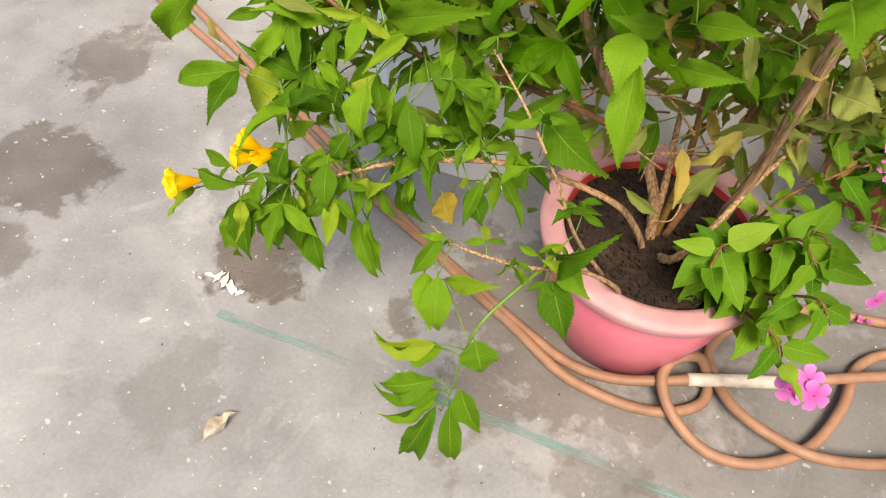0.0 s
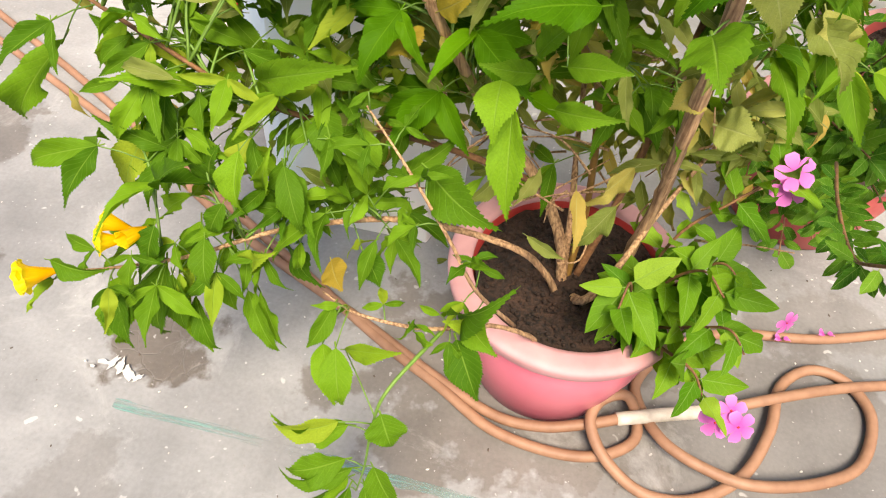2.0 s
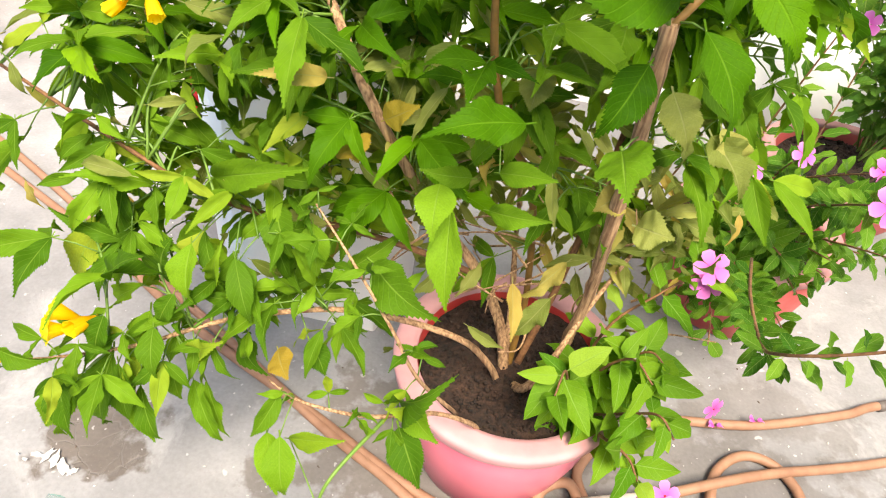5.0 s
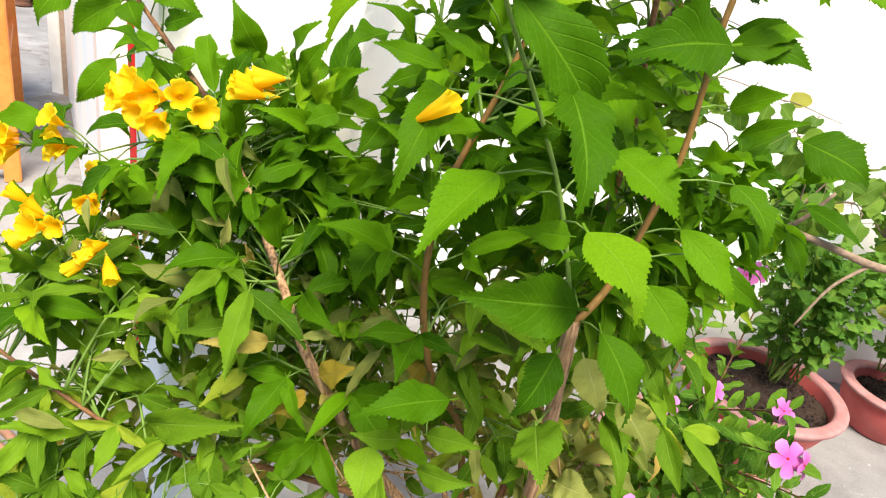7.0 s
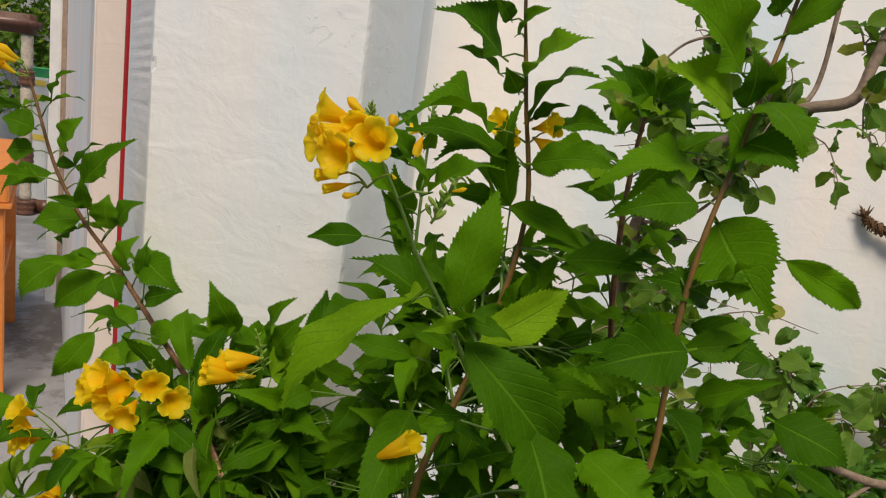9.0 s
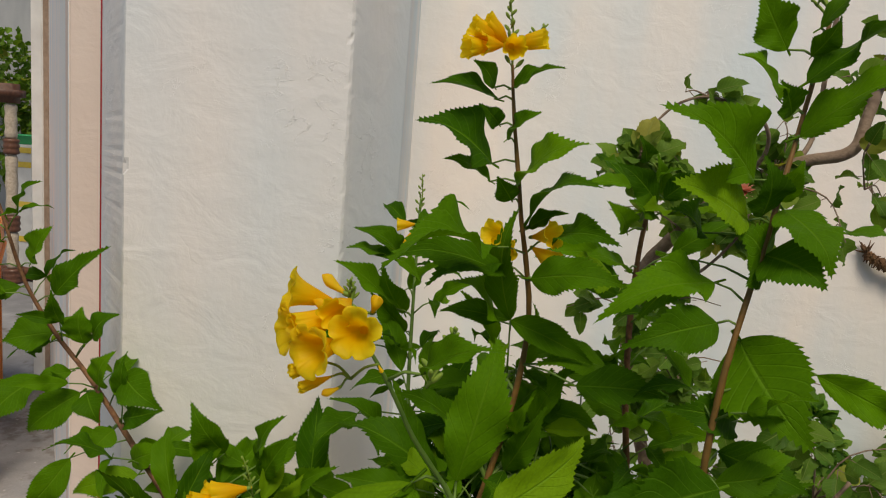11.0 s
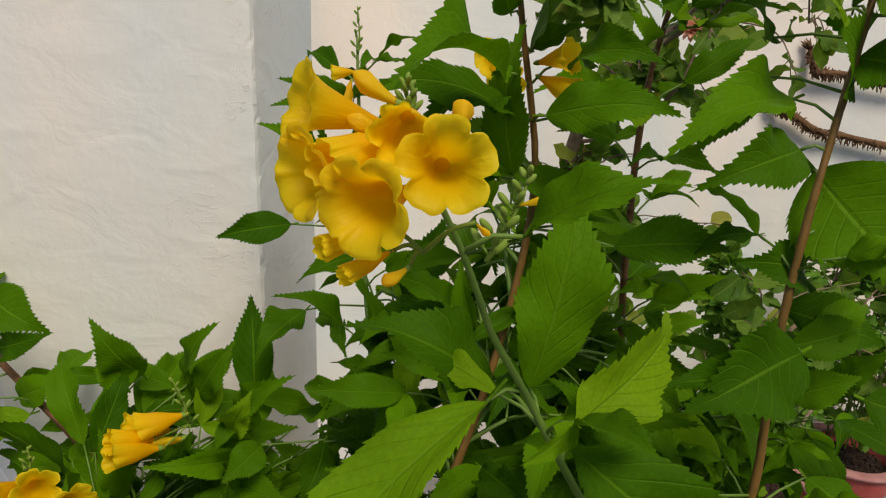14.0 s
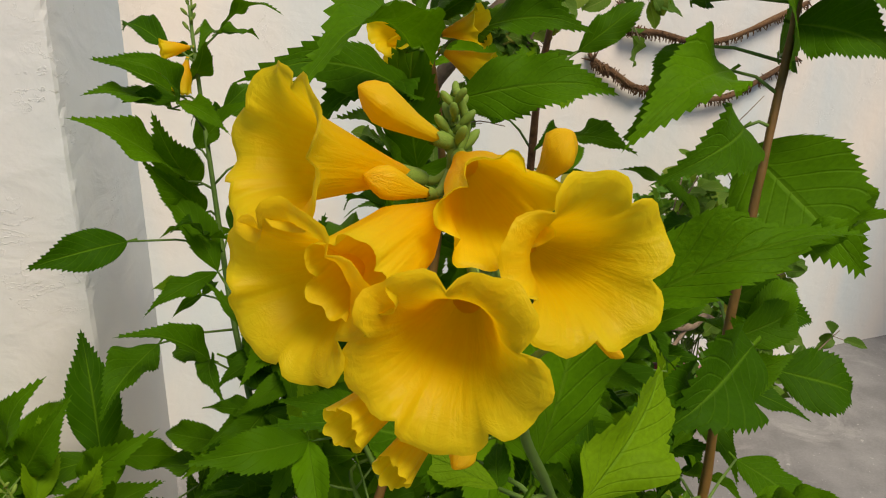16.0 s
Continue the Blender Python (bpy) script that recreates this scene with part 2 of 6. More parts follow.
def plaster(name, low, high, crack=0.5):
    """Brushed lime wash over plaster: wide upright bands from low to high, fine brush relief, thin cracks and chips."""
    mat, nt, bsdf = material(name)
    tc = node(nt, "TexCoord")
    wide, fine = node(nt, "TexNoise", Scale=2.3, Detail=3.0, Roughness=0.45), node(nt, "TexNoise", Scale=60.0, Detail=8.0)
    brush = node(nt, "TexNoise", Scale=9.0, Detail=6.0, Distortion=0.6)
    mp = node(nt, "Mapping", Scale=(1.5, 1.5, 2.2))
    nt.links.new(tc.outputs["Object"], mp.inputs[0])
    nt.links.new(mp.outputs[0], brush.inputs["Vector"])
    # stretched upright: on the white wall these bands imitate falling light by colour
    tall = node(nt, "Mapping", Scale=(1.5, 1.5, 0.45))
    nt.links.new(tc.outputs["Object"], tall.inputs[0])
    nt.links.new(tall.outputs[0], wide.inputs["Vector"])
    nt.links.new(tc.outputs["Object"], fine.inputs["Vector"])
    col = ramp(nt, wide.outputs[0], (0.33, low), (0.67, high))
    cells = node(nt, "TexVoronoi", Scale=4.5)
    cells.feature = "DISTANCE_TO_EDGE"
    warp = node(nt, "TexNoise", Scale=6.0, Detail=5.0)
    nt.links.new(tc.outputs["Object"], warp.inputs["Vector"])
    nt.links.new(mixed(nt, 0.16, tc.outputs["Object"], warp.outputs[1]), cells.inputs["Vector"])
    line = ramp(nt, cells.outputs[0], (0.0, (1, 1, 1)), (0.006, (0, 0, 0)))
    where = ramp(nt, wide.outputs[0], (0.56, (0, 0, 0)), (0.62, (1, 1, 1)))
    cr = maths(nt, "MULTIPLY", maths(nt, "MULTIPLY", line.outputs[0], where.outputs[0]), crack)
    nt.links.new(mixed(nt, maths(nt, "MULTIPLY", cr, 0.35), col.outputs[0], (0.4, 0.38, 0.36)), bsdf.inputs["Base Color"])
    bsdf.inputs["Roughness"].default_value = 0.7
    h = maths(nt, "SUBTRACT", maths(nt, "ADD", maths(nt, "MULTIPLY", brush.outputs[0], 1.4), maths(nt, "MULTIPLY", fine.outputs[0], 0.35)), cr)
    crinkle = node(nt, "TexNoise", Scale=11.0, Detail=7.0, Roughness=0.62, Distortion=0.4)
    nt.links.new(mp.outputs[0], crinkle.inputs["Vector"])
    ridge = ramp(nt, maths(nt, "ABSOLUTE", maths(nt, "SUBTRACT", crinkle.outputs[0], 0.5)), (0.0, (1, 1, 1)), (0.010, (0, 0, 0)))
    spots = node(nt, "TexNoise", Scale=5.0, Detail=2.0)
    nt.links.new(tc.outputs["Object"], spots.inputs["Vector"])
    some = ramp(nt, spots.outputs[0], (0.60, (0, 0, 0)), (0.68, (1, 1, 1)))
    scratch = maths(nt, "MULTIPLY", ridge.outputs[0], some.outputs[0])
    plain = bsdf.inputs["Base Color"].links[0].from_socket
    nt.links.new(mixed(nt, maths(nt, "MULTIPLY", scratch, 0.02), plain, (0.42, 0.42, 0.42)), bsdf.inputs["Base Color"])
    h = maths(nt, "ADD", h, maths(nt, "MULTIPLY", scratch, 0.3))
    bump(nt, bsdf, h, 0.55, 0.003)
    return mat


# bluish low and peach high: tinted light on the wall, put into its colour
M_WALL = plaster("white lime wash with blue and peach light bands", (0.70, 0.785, 0.825), (0.90, 0.835, 0.775), 0.12)
M_FARWALL = plaster("grey weathered wall", (0.26, 0.28, 0.30), (0.42, 0.43, 0.44), 0.2)
M_CREAM = plaster("cream lime wash", (0.74, 0.61, 0.52), (0.81, 0.70, 0.62), 0.2)


def concrete():
    """Grey trowelled concrete: light and dark patches, damp stains with their own outline, crazing cracks, white specks."""
    mat, nt, bsdf = material("grey concrete")
    tc = node(nt, "TexCoord")
    pos = tc.outputs["Object"]

    def noise_at(scale, detail=6.0, rough=0.55, distort=0.0):
        n = node(nt, "TexNoise", Scale=scale, Detail=detail, Roughness=rough, Distortion=distort)
        nt.links.new(pos, n.inputs["Vector"])
        return n.outputs[0]

    wide, mid, fine = noise_at(1.3, 4.0), noise_at(7.0), noise_at(120.0, 4.0)
    base = ramp(nt, wide, (0.3, (0.182, 0.181, 0.187)), (0.5, (0.236, 0.236, 0.241)), (0.70, (0.318, 0.318, 0.324)))
    cloud = ramp(nt, mid, (0.3, (0.78, 0.78, 0.78)), (0.7, (1.15, 1.15, 1.15)))
    colour = mixed(nt, 1.0, base.outputs[0], cloud.outputs[0], "MULTIPLY")
    grit = ramp(nt, fine, (0.3, (0.9, 0.9, 0.9)), (0.7, (1.06, 1.06, 1.06)))
    colour = mixed(nt, 1.0, colour, grit.outputs[0], "MULTIPLY")
    wob = maths(nt, "MULTIPLY", maths(nt, "SUBTRACT", noise_at(9.0, 5.0), 0.5), 0.30)
    wob2 = maths(nt, "MULTIPLY", maths(nt, "SUBTRACT", noise_at(30.0, 3.0), 0.5), 0.10)
    # damp stains, and broad darker areas around the pot: centre, half sizes, strength
    darkened = None
    for x, y, rx, ry, hard in ((-0.36, 0.975, 0.135, 0.10, 1.0), (-0.93, 1.02, 0.16, 0.15, 0.8), (-1.03, 1.40, 0.10, 0.16, 0.7),
                               (0.72, 0.98, 0.62, 0.36, 0.50), (-0.34, 0.655, 0.09, 0.12, 0.30), (-0.86, 0.78, 0.10, 0.09, 0.6), (0.34, 1.06, 0.34, 0.28, 0.75),
                               (0.95, 1.35, 0.22, 0.10, 0.35), (-1.75, 4.1, 0.5, 0.9, 0.8), (-2.3, 5.0, 0.6, 0.5, 0.8), (-1.35, 3.45, 0.2, 0.5, 0.5)):
        off = node(nt, "Mapping", Location=(-x / rx, -y / ry, 0), Scale=(1 / rx, 1 / ry, 0))
        nt.links.new(pos, off.inputs[0])
        ln = nt.nodes.new("ShaderNodeVectorMath")
        ln.operation = "LENGTH"
        nt.links.new(off.outputs[0], ln.inputs[0])
        d = maths(nt, "ADD", maths(nt, "ADD", ln.outputs["Value"], maths(nt, "MULTIPLY", wob, 8.0)), maths(nt, "MULTIPLY", wob2, 7.0))
        spot = ramp(nt, d, (0.80, (hard,) * 3), (1.0 if hard == 1.0 else 1.35, (0, 0, 0))).outputs[0]
        darkened = spot if darkened is None else maths(nt, "MAXIMUM", darkened, spot)
    colour = mixed(nt, darkened, colour, mixed(nt, 1.0, colour, (0.50, 0.43, 0.365), "MULTIPLY"))
    cells = node(nt, "TexVoronoi", Scale=19.0)
    cells.feature = "DISTANCE_TO_EDGE"
    warp = node(nt, "TexNoise", Scale=14.0, Detail=3.0)
    nt.links.new(pos, warp.inputs["Vector"])
    nt.links.new(mixed(nt, 0.05, pos, warp.outputs[1]), cells.inputs["Vector"])
    line = ramp(nt, cells.outputs[0], (0.0, (1, 1, 1)), (0.035, (0, 0, 0)))
    where = maths(nt, "MAXIMUM", maths(nt, "MULTIPLY", ramp(nt, darkened, (0.75, (0, 0, 0)), (1.0, (1, 1, 1))).outputs[0], 0.9), ramp(nt, noise_at(2.2, 3.0), (0.52, (0, 0, 0)), (0.68, (0.40,) * 3)).outputs[0])
    crack = maths(nt, "MULTIPLY", line.outputs[0], where)
    colour = mixed(nt, maths(nt, "MULTIPLY", crack, 0.50), colour, (0.15, 0.135, 0.125))
    chips = ramp(nt, maths(nt, "MAXIMUM", noise_at(26.0, 2.0), maths(nt, "SUBTRACT", noise_at(85.0, 1.0), 0.03)), (0.70, (0, 0, 0)), (0.73, (1, 1, 1)))
    pits = ramp(nt, noise_at(160.0, 2.0), (0.66, (0, 0, 0)), (0.72, (1, 1, 1)))
    colour = mixed(nt, maths(nt, "MULTIPLY", pits.outputs[0], 0.5), colour, (0.20, 0.185, 0.175))
    scuff = ramp(nt, noise_at(3.1, 9.0, 0.72, 0.8), (0.56, (0, 0, 0)), (0.66, (1, 1, 1)))
    colour = mixed(nt, maths(nt, "MULTIPLY", scuff.outputs[0], 0.3), colour, (0.50, 0.497, 0.49))
    colour = mixed(nt, maths(nt, "MULTIPLY", chips.outputs[0], 0.4), colour, (0.60, 0.59, 0.58))
    nt.links.new(colour, bsdf.inputs["Base Color"])
    nt.links.new(ramp(nt, darkened, (0.0, (0.72,) * 3), (1.0, (0.5,) * 3)).outputs[0], bsdf.inputs["Roughness"])
    h = maths(nt, "SUBTRACT", maths(nt, "ADD", maths(nt, "MULTIPLY", mid, 0.7), maths(nt, "MULTIPLY", fine, 0.25)), maths(nt, "MULTIPLY", crack, 0.8))
    bump(nt, bsdf, h, 0.35, 0.004)
    return mat


M_FLOOR = concrete()


# ---- builders ----
def finish(bm, name, mat, smooth=True):
    me = bpy.data.meshes.new(name)
    bm.to_mesh(me)
    bm.free()
    me.materials.append(mat)
    me.shade_smooth() if smooth else me.shade_flat()
    return me


def part(name, bm, mat, parent=None, label="", smooth=True):
    ob = new(name, finish(bm, name, mat, smooth))
    ob.parent = parent
    return tagged(ob, label)


def thing(name, label, category, place=(0, 0, 0), group="", kind=""):
    ob = new(name)
    ob.location = place
    return tagged(ob, label, category, group, kind)


def smooth_line(pts, per=6):
    """Points of a Catmull-Rom curve through pts."""
    p = [Vector(q) for q in pts]
    p = [p[0] * 2 - p[1]] + p + [p[-1] * 2 - p[-2]]
    out = []
    for i in range(1, len(p) - 2):
        a, b, c, d = p[i - 1:i + 3]
        for k in range(per):
            t = k / per
            out.append(0.5 * ((2 * b) + (c - a) * t + (2 * a - 5 * b + 4 * c - d) * t * t + (3 * b - a - 3 * c + d) * t ** 3))
    out.append(p[-2])
    return out


def frames_along(pts):
    """Tangent and two side vectors at every point, without twist."""
    out, side = [], None
    for i, p in enumerate(pts):
        t = (pts[min(i + 1, len(pts) - 1)] - pts[max(i - 1, 0)]).normalized()
        if side is None:
            side = t.orthogonal().normalized()
        side = (side - t * side.dot(t)).normalized()
        out.append((t, side, t.cross(side)))
    return out


def tube_into(bm, pts, r0, r1, sides=8, bumpy=0.0, seed=0):
    rng = random.Random(seed)
    rings = []
    for i, (p, (t, a, b)) in enumerate(zip(pts, frames_along(pts))):
        r = r0 + (r1 - r0) * i / max(1, len(pts) - 1)
        ring = []
        for k in range(sides):
            w = 6.28319 * k / sides
            rr = r * (1 + bumpy * rng.uniform(-1, 1))
            ring.append(bm.verts.new(p + a * (rr * math.cos(w)) + b * (rr * math.sin(w))))
        rings.append(ring)
    for u, v in zip(rings, rings[1:]):
        for k in range(sides):
            bm.faces.new((u[k], u[(k + 1) % sides], v[(k + 1) % sides], v[k]))
    bm.faces.new(rings[0][::-1])
    bm.faces.new(rings[-1])


def tube(pts, r0, r1, sides=8, per=6, bumpy=0.0, seed=0):
    bm = bmesh.new()
    tube_into(bm, smooth_line(pts, per) if per else [Vector(p) for p in pts], r0, r1, sides, bumpy, seed)
    return bm


def lathe(profile, segments=64, wob=0.0, seed=0):
    """A turned body; the profile is radius and height from the bottom outside, over the rim, to the inside."""
    rng = random.Random(seed)
    phase = rng.uniform(0, 6)
    bm = bmesh.new()
    rings = []
    for r, z in profile:
        rings.append([bm.verts.new((r * (1 + wob * math.sin(2 * a + phase)) * math.cos(a), r * (1 + wob * math.sin(2 * a + phase)) * math.sin(a), z))
                      for a in (6.28319 * k / segments for k in range(segments))])
    for u, v in zip(rings, rings[1:]):
        for k in range(segments):
            bm.faces.new((u[k], u[(k + 1) % segments], v[(k + 1) % segments], v[k]))
    return bm


def box(bm, lo, hi, bevel=0.0):
    r = bmesh.ops.create_cube(bm, size=1.0)
    c, s = (Vector(lo) + Vector(hi)) / 2, Vector(hi) - Vector(lo)
    for v in r["verts"]:
        v.co = Vector((v.co.x * s.x, v.co.y * s.y, v.co.z * s.z)) + c
    if bevel:
        bmesh.ops.bevel(bm, geom=list({e for v in r["verts"] for e in v.link_edges}), offset=bevel, segments=2, affect="EDGES")
    return bm


def prism(outline, z0, z1, bevel=0.0):
    bm = bmesh.new()
    lo = [bm.verts.new((x, y, z0)) for x, y in outline]
    hi = [bm.verts.new((x, y, z1)) for x, y in outline]
    n = len(outline)
    for k in range(n):
        bm.faces.new((lo[k], lo[(k + 1) % n], hi[(k + 1) % n], hi[k]))
    bm.faces.new(lo[::-1])
    bm.faces.new(hi)
    bmesh.ops.recalc_face_normals(bm, faces=bm.faces)
    if bevel:
        up = [e for e in bm.edges if abs(e.verts[0].co.z - e.verts[1].co.z) > 0.1]
        bmesh.ops.bevel(bm, geom=up, offset=bevel, segments=3, affect="EDGES")
    return bm


def rough_prism(outline, z0, z1, slices, worn):
    """An upright prism whose worn corners wander and are chipped here and there."""
    bm = bmesh.new()
    rings = []
    for i in range(slices + 1):
        z = z0 + (z1 - z0) * i / slices
        ring = []
        for k, (x, y) in enumerate(outline):
            j = 0.0
            if k in worn:
                n = noise.noise(Vector((k * 3.7, z * 26.0, 0.0)))
                j = 0.0016 * noise.noise(Vector((k * 9.1, z * 60.0, 2.0))) + (0.0026 * (n - 0.45) / 0.2 if n > 0.45 else 0.0)
            ring.append(bm.verts.new((x - math.copysign(j, x + 0.06), y + max(0.0, j) * 0.8, z)))
        rings.append(ring)
    n = len(outline)
    for u, v in zip(rings, rings[1:]):
        for k in range(n):
            bm.faces.new((u[k], u[(k + 1) % n], v[(k + 1) % n], v[k]))
    bm.faces.new(rings[0][::-1])
    bm.faces.new(rings[-1])
    bmesh.ops.recalc_face_normals(bm, faces=bm.faces)
    return bm


LEAF_SHAPES = {
    "serrated": (lambda s: 0.57 * math.sin(math.pi * s ** 0.80) ** 1.02 * (1 - 0.15 * s) * (1 - 0.62 * max(0.0, (s - 0.60) / 0.40)), 24, 0.060),
    "ovate": (lambda s: 0.5 * math.sin(math.pi * s ** 0.62) ** 0.75 * (1 - 0.15 * s), 8, 0.0),
    "oblong": (lambda s: 0.5 * math.sin(math.pi * s ** 1.05) ** 0.58, 8, 0.0),
    "lobed": (lambda s: 0.5 * math.sin(math.pi * s ** 0.8) ** 0.7 * (0.8 + 0.35 * abs(math.sin(9.4 * s))), 9, 0.05),
    "rose": (lambda s: 0.5 * math.sin(math.pi * s ** 0.75) ** 0.65, 8, 0.04),
}


def leaf_mesh_into(bm, m, shape, width, fold, droop, curl, stalk=0.1, seed=0, uv=None):
    """A leaf of length 1 along y, given width, midrib valley, drooping tip and wavy margin, set by the matrix m."""
    outline, rows, tooth = LEAF_SHAPES[shape]
    rng = random.Random(seed)
    uv = uv or bm.loops.layers.uv.verify()
    waves = rng.uniform(0, 6.28)
    grid, place = [], {}

    def put(x, y, z, u, v):
        vert = bm.verts.new(m @ Vector((x, y, z)))
        place[vert] = (u, v)
        return vert

    twist = rng.uniform(-0.55, 0.55)
    bend = rng.uniform(-0.10, 0.10)

    def height(s):
        return 0.36 * droop * s * (1 - s) * (0.75 + 0.7 * s) - 0.22 * droop * max(0.0, s - 0.78)

    for i in range(rows + 1):
        s = i / rows
        w = outline(min(max(s, 0.001), 0.999)) * width * 2
        y = s
        z = height(s)
        sway = bend * s * (1 - s)
        ct, st = math.cos(twist * (s - 0.3)), math.sin(twist * (s - 0.3))
        if i in (0, rows):
            grid.append([put(sway, y, z, 0.5, s)])
            continue
        row = []
        for c in (-1, -0.5, 0, 0.5, 1):
            edge = abs(c)
            lift = fold * edge * w * 0.5 + curl * edge * edge * w * (0.30 * math.sin(waves + 7 * s + (2 if c > 0 else 0)) + 0.14 * math.sin(2 * waves + 19 * s + (1 if c > 0 else 0)))
            side_x = c * 0.5 * w
            row.append(put(sway + side_x * ct - lift * st, y - 0.05 * edge * w, z + lift * ct + side_x * st, 0.5 + 0.5 * c, s))
        grid.append(row)
    faces = []
    for i in range(1, rows - 1):
        for c in range(4):
            faces.append((grid[i][c], grid[i][c + 1], grid[i + 1][c + 1], grid[i + 1][c]))
        if tooth:
            for c, sign in ((0, -1), (4, 1)):
                a, b = grid[i][c], grid[i + 1][c]
                mid = m.inverted() @ (a.co * 0.25 + b.co * 0.75)
                bite = tooth * rng.uniform(0.45, 1.05)
                t = put(mid.x + sign * bite * width * 1.1, mid.y + bite * 0.35, mid.z, 0.5 + 0.5 * sign, (i + 0.7) / rows)
                faces.append((b, a, t) if sign > 0 else (a, b, t))
    for c in range(4):
        faces.append((grid[0][0], grid[1][c + 1], grid[1][c]))
        faces.append((grid[-1][0], grid[-2][c], grid[-2][c + 1]))
    if stalk:
        k = [put(x, -stalk, z, 0.5, 0.0) for x, z in ((-0.012, 0.0), (0.012, 0.0), (0, -0.018))]
        j = [put(x, 0.06, z, 0.5, 0.05) for x, z in ((-0.012, 0.002), (0.012, 0.002), (0, -0.016))]
        for a, b in ((0, 1), (1, 2), (2, 0)):
            faces.append((k[a], k[b], j[b], j[a]))
    for f in faces:
        face = bm.faces.new(f)
        for loop in face.loops:
            loop[uv].uv = place[loop.vert]


def leaf_variants(shape, mat, width, count=6, seed=0, droop=(0.1, 0.9), fold=(0.15, 0.55), curl=(0.25, 0.85)):
    out = []
    rng = random.Random(seed)
    for k in range(count):
        bm = bmesh.new()
        leaf_mesh_into(bm, Matrix(), shape, width, rng.uniform(*fold), rng.uniform(*droop), rng.uniform(*curl), seed=k)
        out.append(finish(bm, "leaf", mat))
    return out


def leaf_frame(base, tip, face, length=None):
    """The pose that lays a unit leaf from base to tip with its upper side to face."""
    b, t = Vector(base), Vector(tip)
    y = (t - b)
    size = length or y.length
    y.normalize()
    f = Vector(face)
    z = f - y * f.dot(y)
    if z.length < 1e-4:
        z = y.orthogonal()
    z.normalize()
    x = y.cross(z)
    return Matrix(((x.x, y.x, z.x, b.x), (x.y, y.y, z.y, b.y), (x.z, y.z, z.z, b.z), (0, 0, 0, 1))), size


class Plant:
    """Collects the leaves of one plant: near ones as objects of their own, the rest in one mesh."""

    def __init__(self, root, meshes, shape, mat, width, seed, droop=(0.1, 0.9), rest_name="foliage"):
        self.root, self.meshes, self.shape, self.mat, self.width, self.droop = root, meshes, shape, mat, width, droop
        self.rng, self.slim = random.Random(seed), 1.0
        self.rest, self.count, self.rest_name = bmesh.new(), 0, rest_name
        self.uv = self.rest.loops.layers.uv.verify()

    def leaf(self, base, tip, width=None, face=(0.0, -0.65, 0.75), single=True):
        m, size = leaf_frame(base, tip, face)
        wide = (width or self.width * self.slim * self.rng.uniform(0.8, 1.15) * size) / (self.width * size)
        if single and self.count < 300:
            self.count += 1
            ob = new("leaf", self.rng.choice(self.meshes))
            ob.parent = self.root
            ob.matrix_basis = Matrix.Translation(-self.root.location) @ m @ Matrix.Diagonal((wide * size, size, size, 1))
        else:
            r = self.rng
            leaf_mesh_into(self.rest, Matrix.Translation(-self.root.location) @ m @ Matrix.Diagonal((wide * size, size, size, 1)), self.shape, self.width,
                           r.uniform(0.12, 0.55), r.uniform(*self.droop), r.uniform(0.2, 0.8), seed=r.random(), uv=self.uv)

    def sprout(self, at, way, size, single=False, spread=1.0, hang=1.0):
        """A compound leaf: a stalk's end leaflet and one or two pairs beside it."""
        r = self.rng
        way = Vector(way).normalized()
        at = Vector(at)
        out = at + way * size * 0.55
        droop = Vector((0, 0, -0.35 * hang))
        up = Vector((r.gauss(0, 0.45), r.gauss(-0.65, 0.4), 0.75))
        self.leaf(out, out + (way + droop * r.uniform(0.2, 1.6)).normalized() * size, face=up, single=single)
        side = way.cross(Vector((0, 0, 1)))
        side = side.normalized() if side.length > 0.01 else Vector((1, 0, 0))
        for k in (-1, 1):
            if r.random() < 0.8 * spread:
                w = (way * 0.35 + side * k + droop * r.uniform(0.2, 1.6)).normalized()
                self.leaf(out, out + w * size * r.uniform(0.6, 0.9), face=up, single=single)
        return at, out

    def along(self, pts, start, stop, gap, size, stalks, single=False, spread=1.0, hang=1.0):
        """Opposite pairs of sprouts on a stem, each pair turned by a right angle to the last."""
        r = self.rng
        line = smooth_line(pts, 8)
        total = sum((b - a).length for a, b in zip(line, line[1:]))
        done, due, turn = 0.0, start * total, r.uniform(0, 3)
        for (a, b), (t, u, v) in zip(zip(line, line[1:]), frames_along(line)):
            step = (b - a).length
            while due <= done + step and due <= stop * total:
                p = a + (b - a) * ((due - done) / max(step, 1e-6))
                s = size * r.uniform(0.75, 1.15)
                for k in (0, math.pi):
                    w = u * math.cos(turn + k) + v * math.sin(turn + k) + t * 0.55 + Vector((0, 0, 0.1))
                    if r.random() < 0.92:
                        stalks.append(self.sprout(p, w, s, single, spread, hang))
                turn += math.pi / 2 + r.uniform(-0.3, 0.3)
                due += gap * r.uniform(0.8, 1.2)
            done += step

    def close(self, label=""):
        if len(self.rest.verts):
            ob = part(self.rest_name, self.rest, self.mat, self.root, label)
            tagged(ob, kind="stuff")
        else:
            self.rest.free()


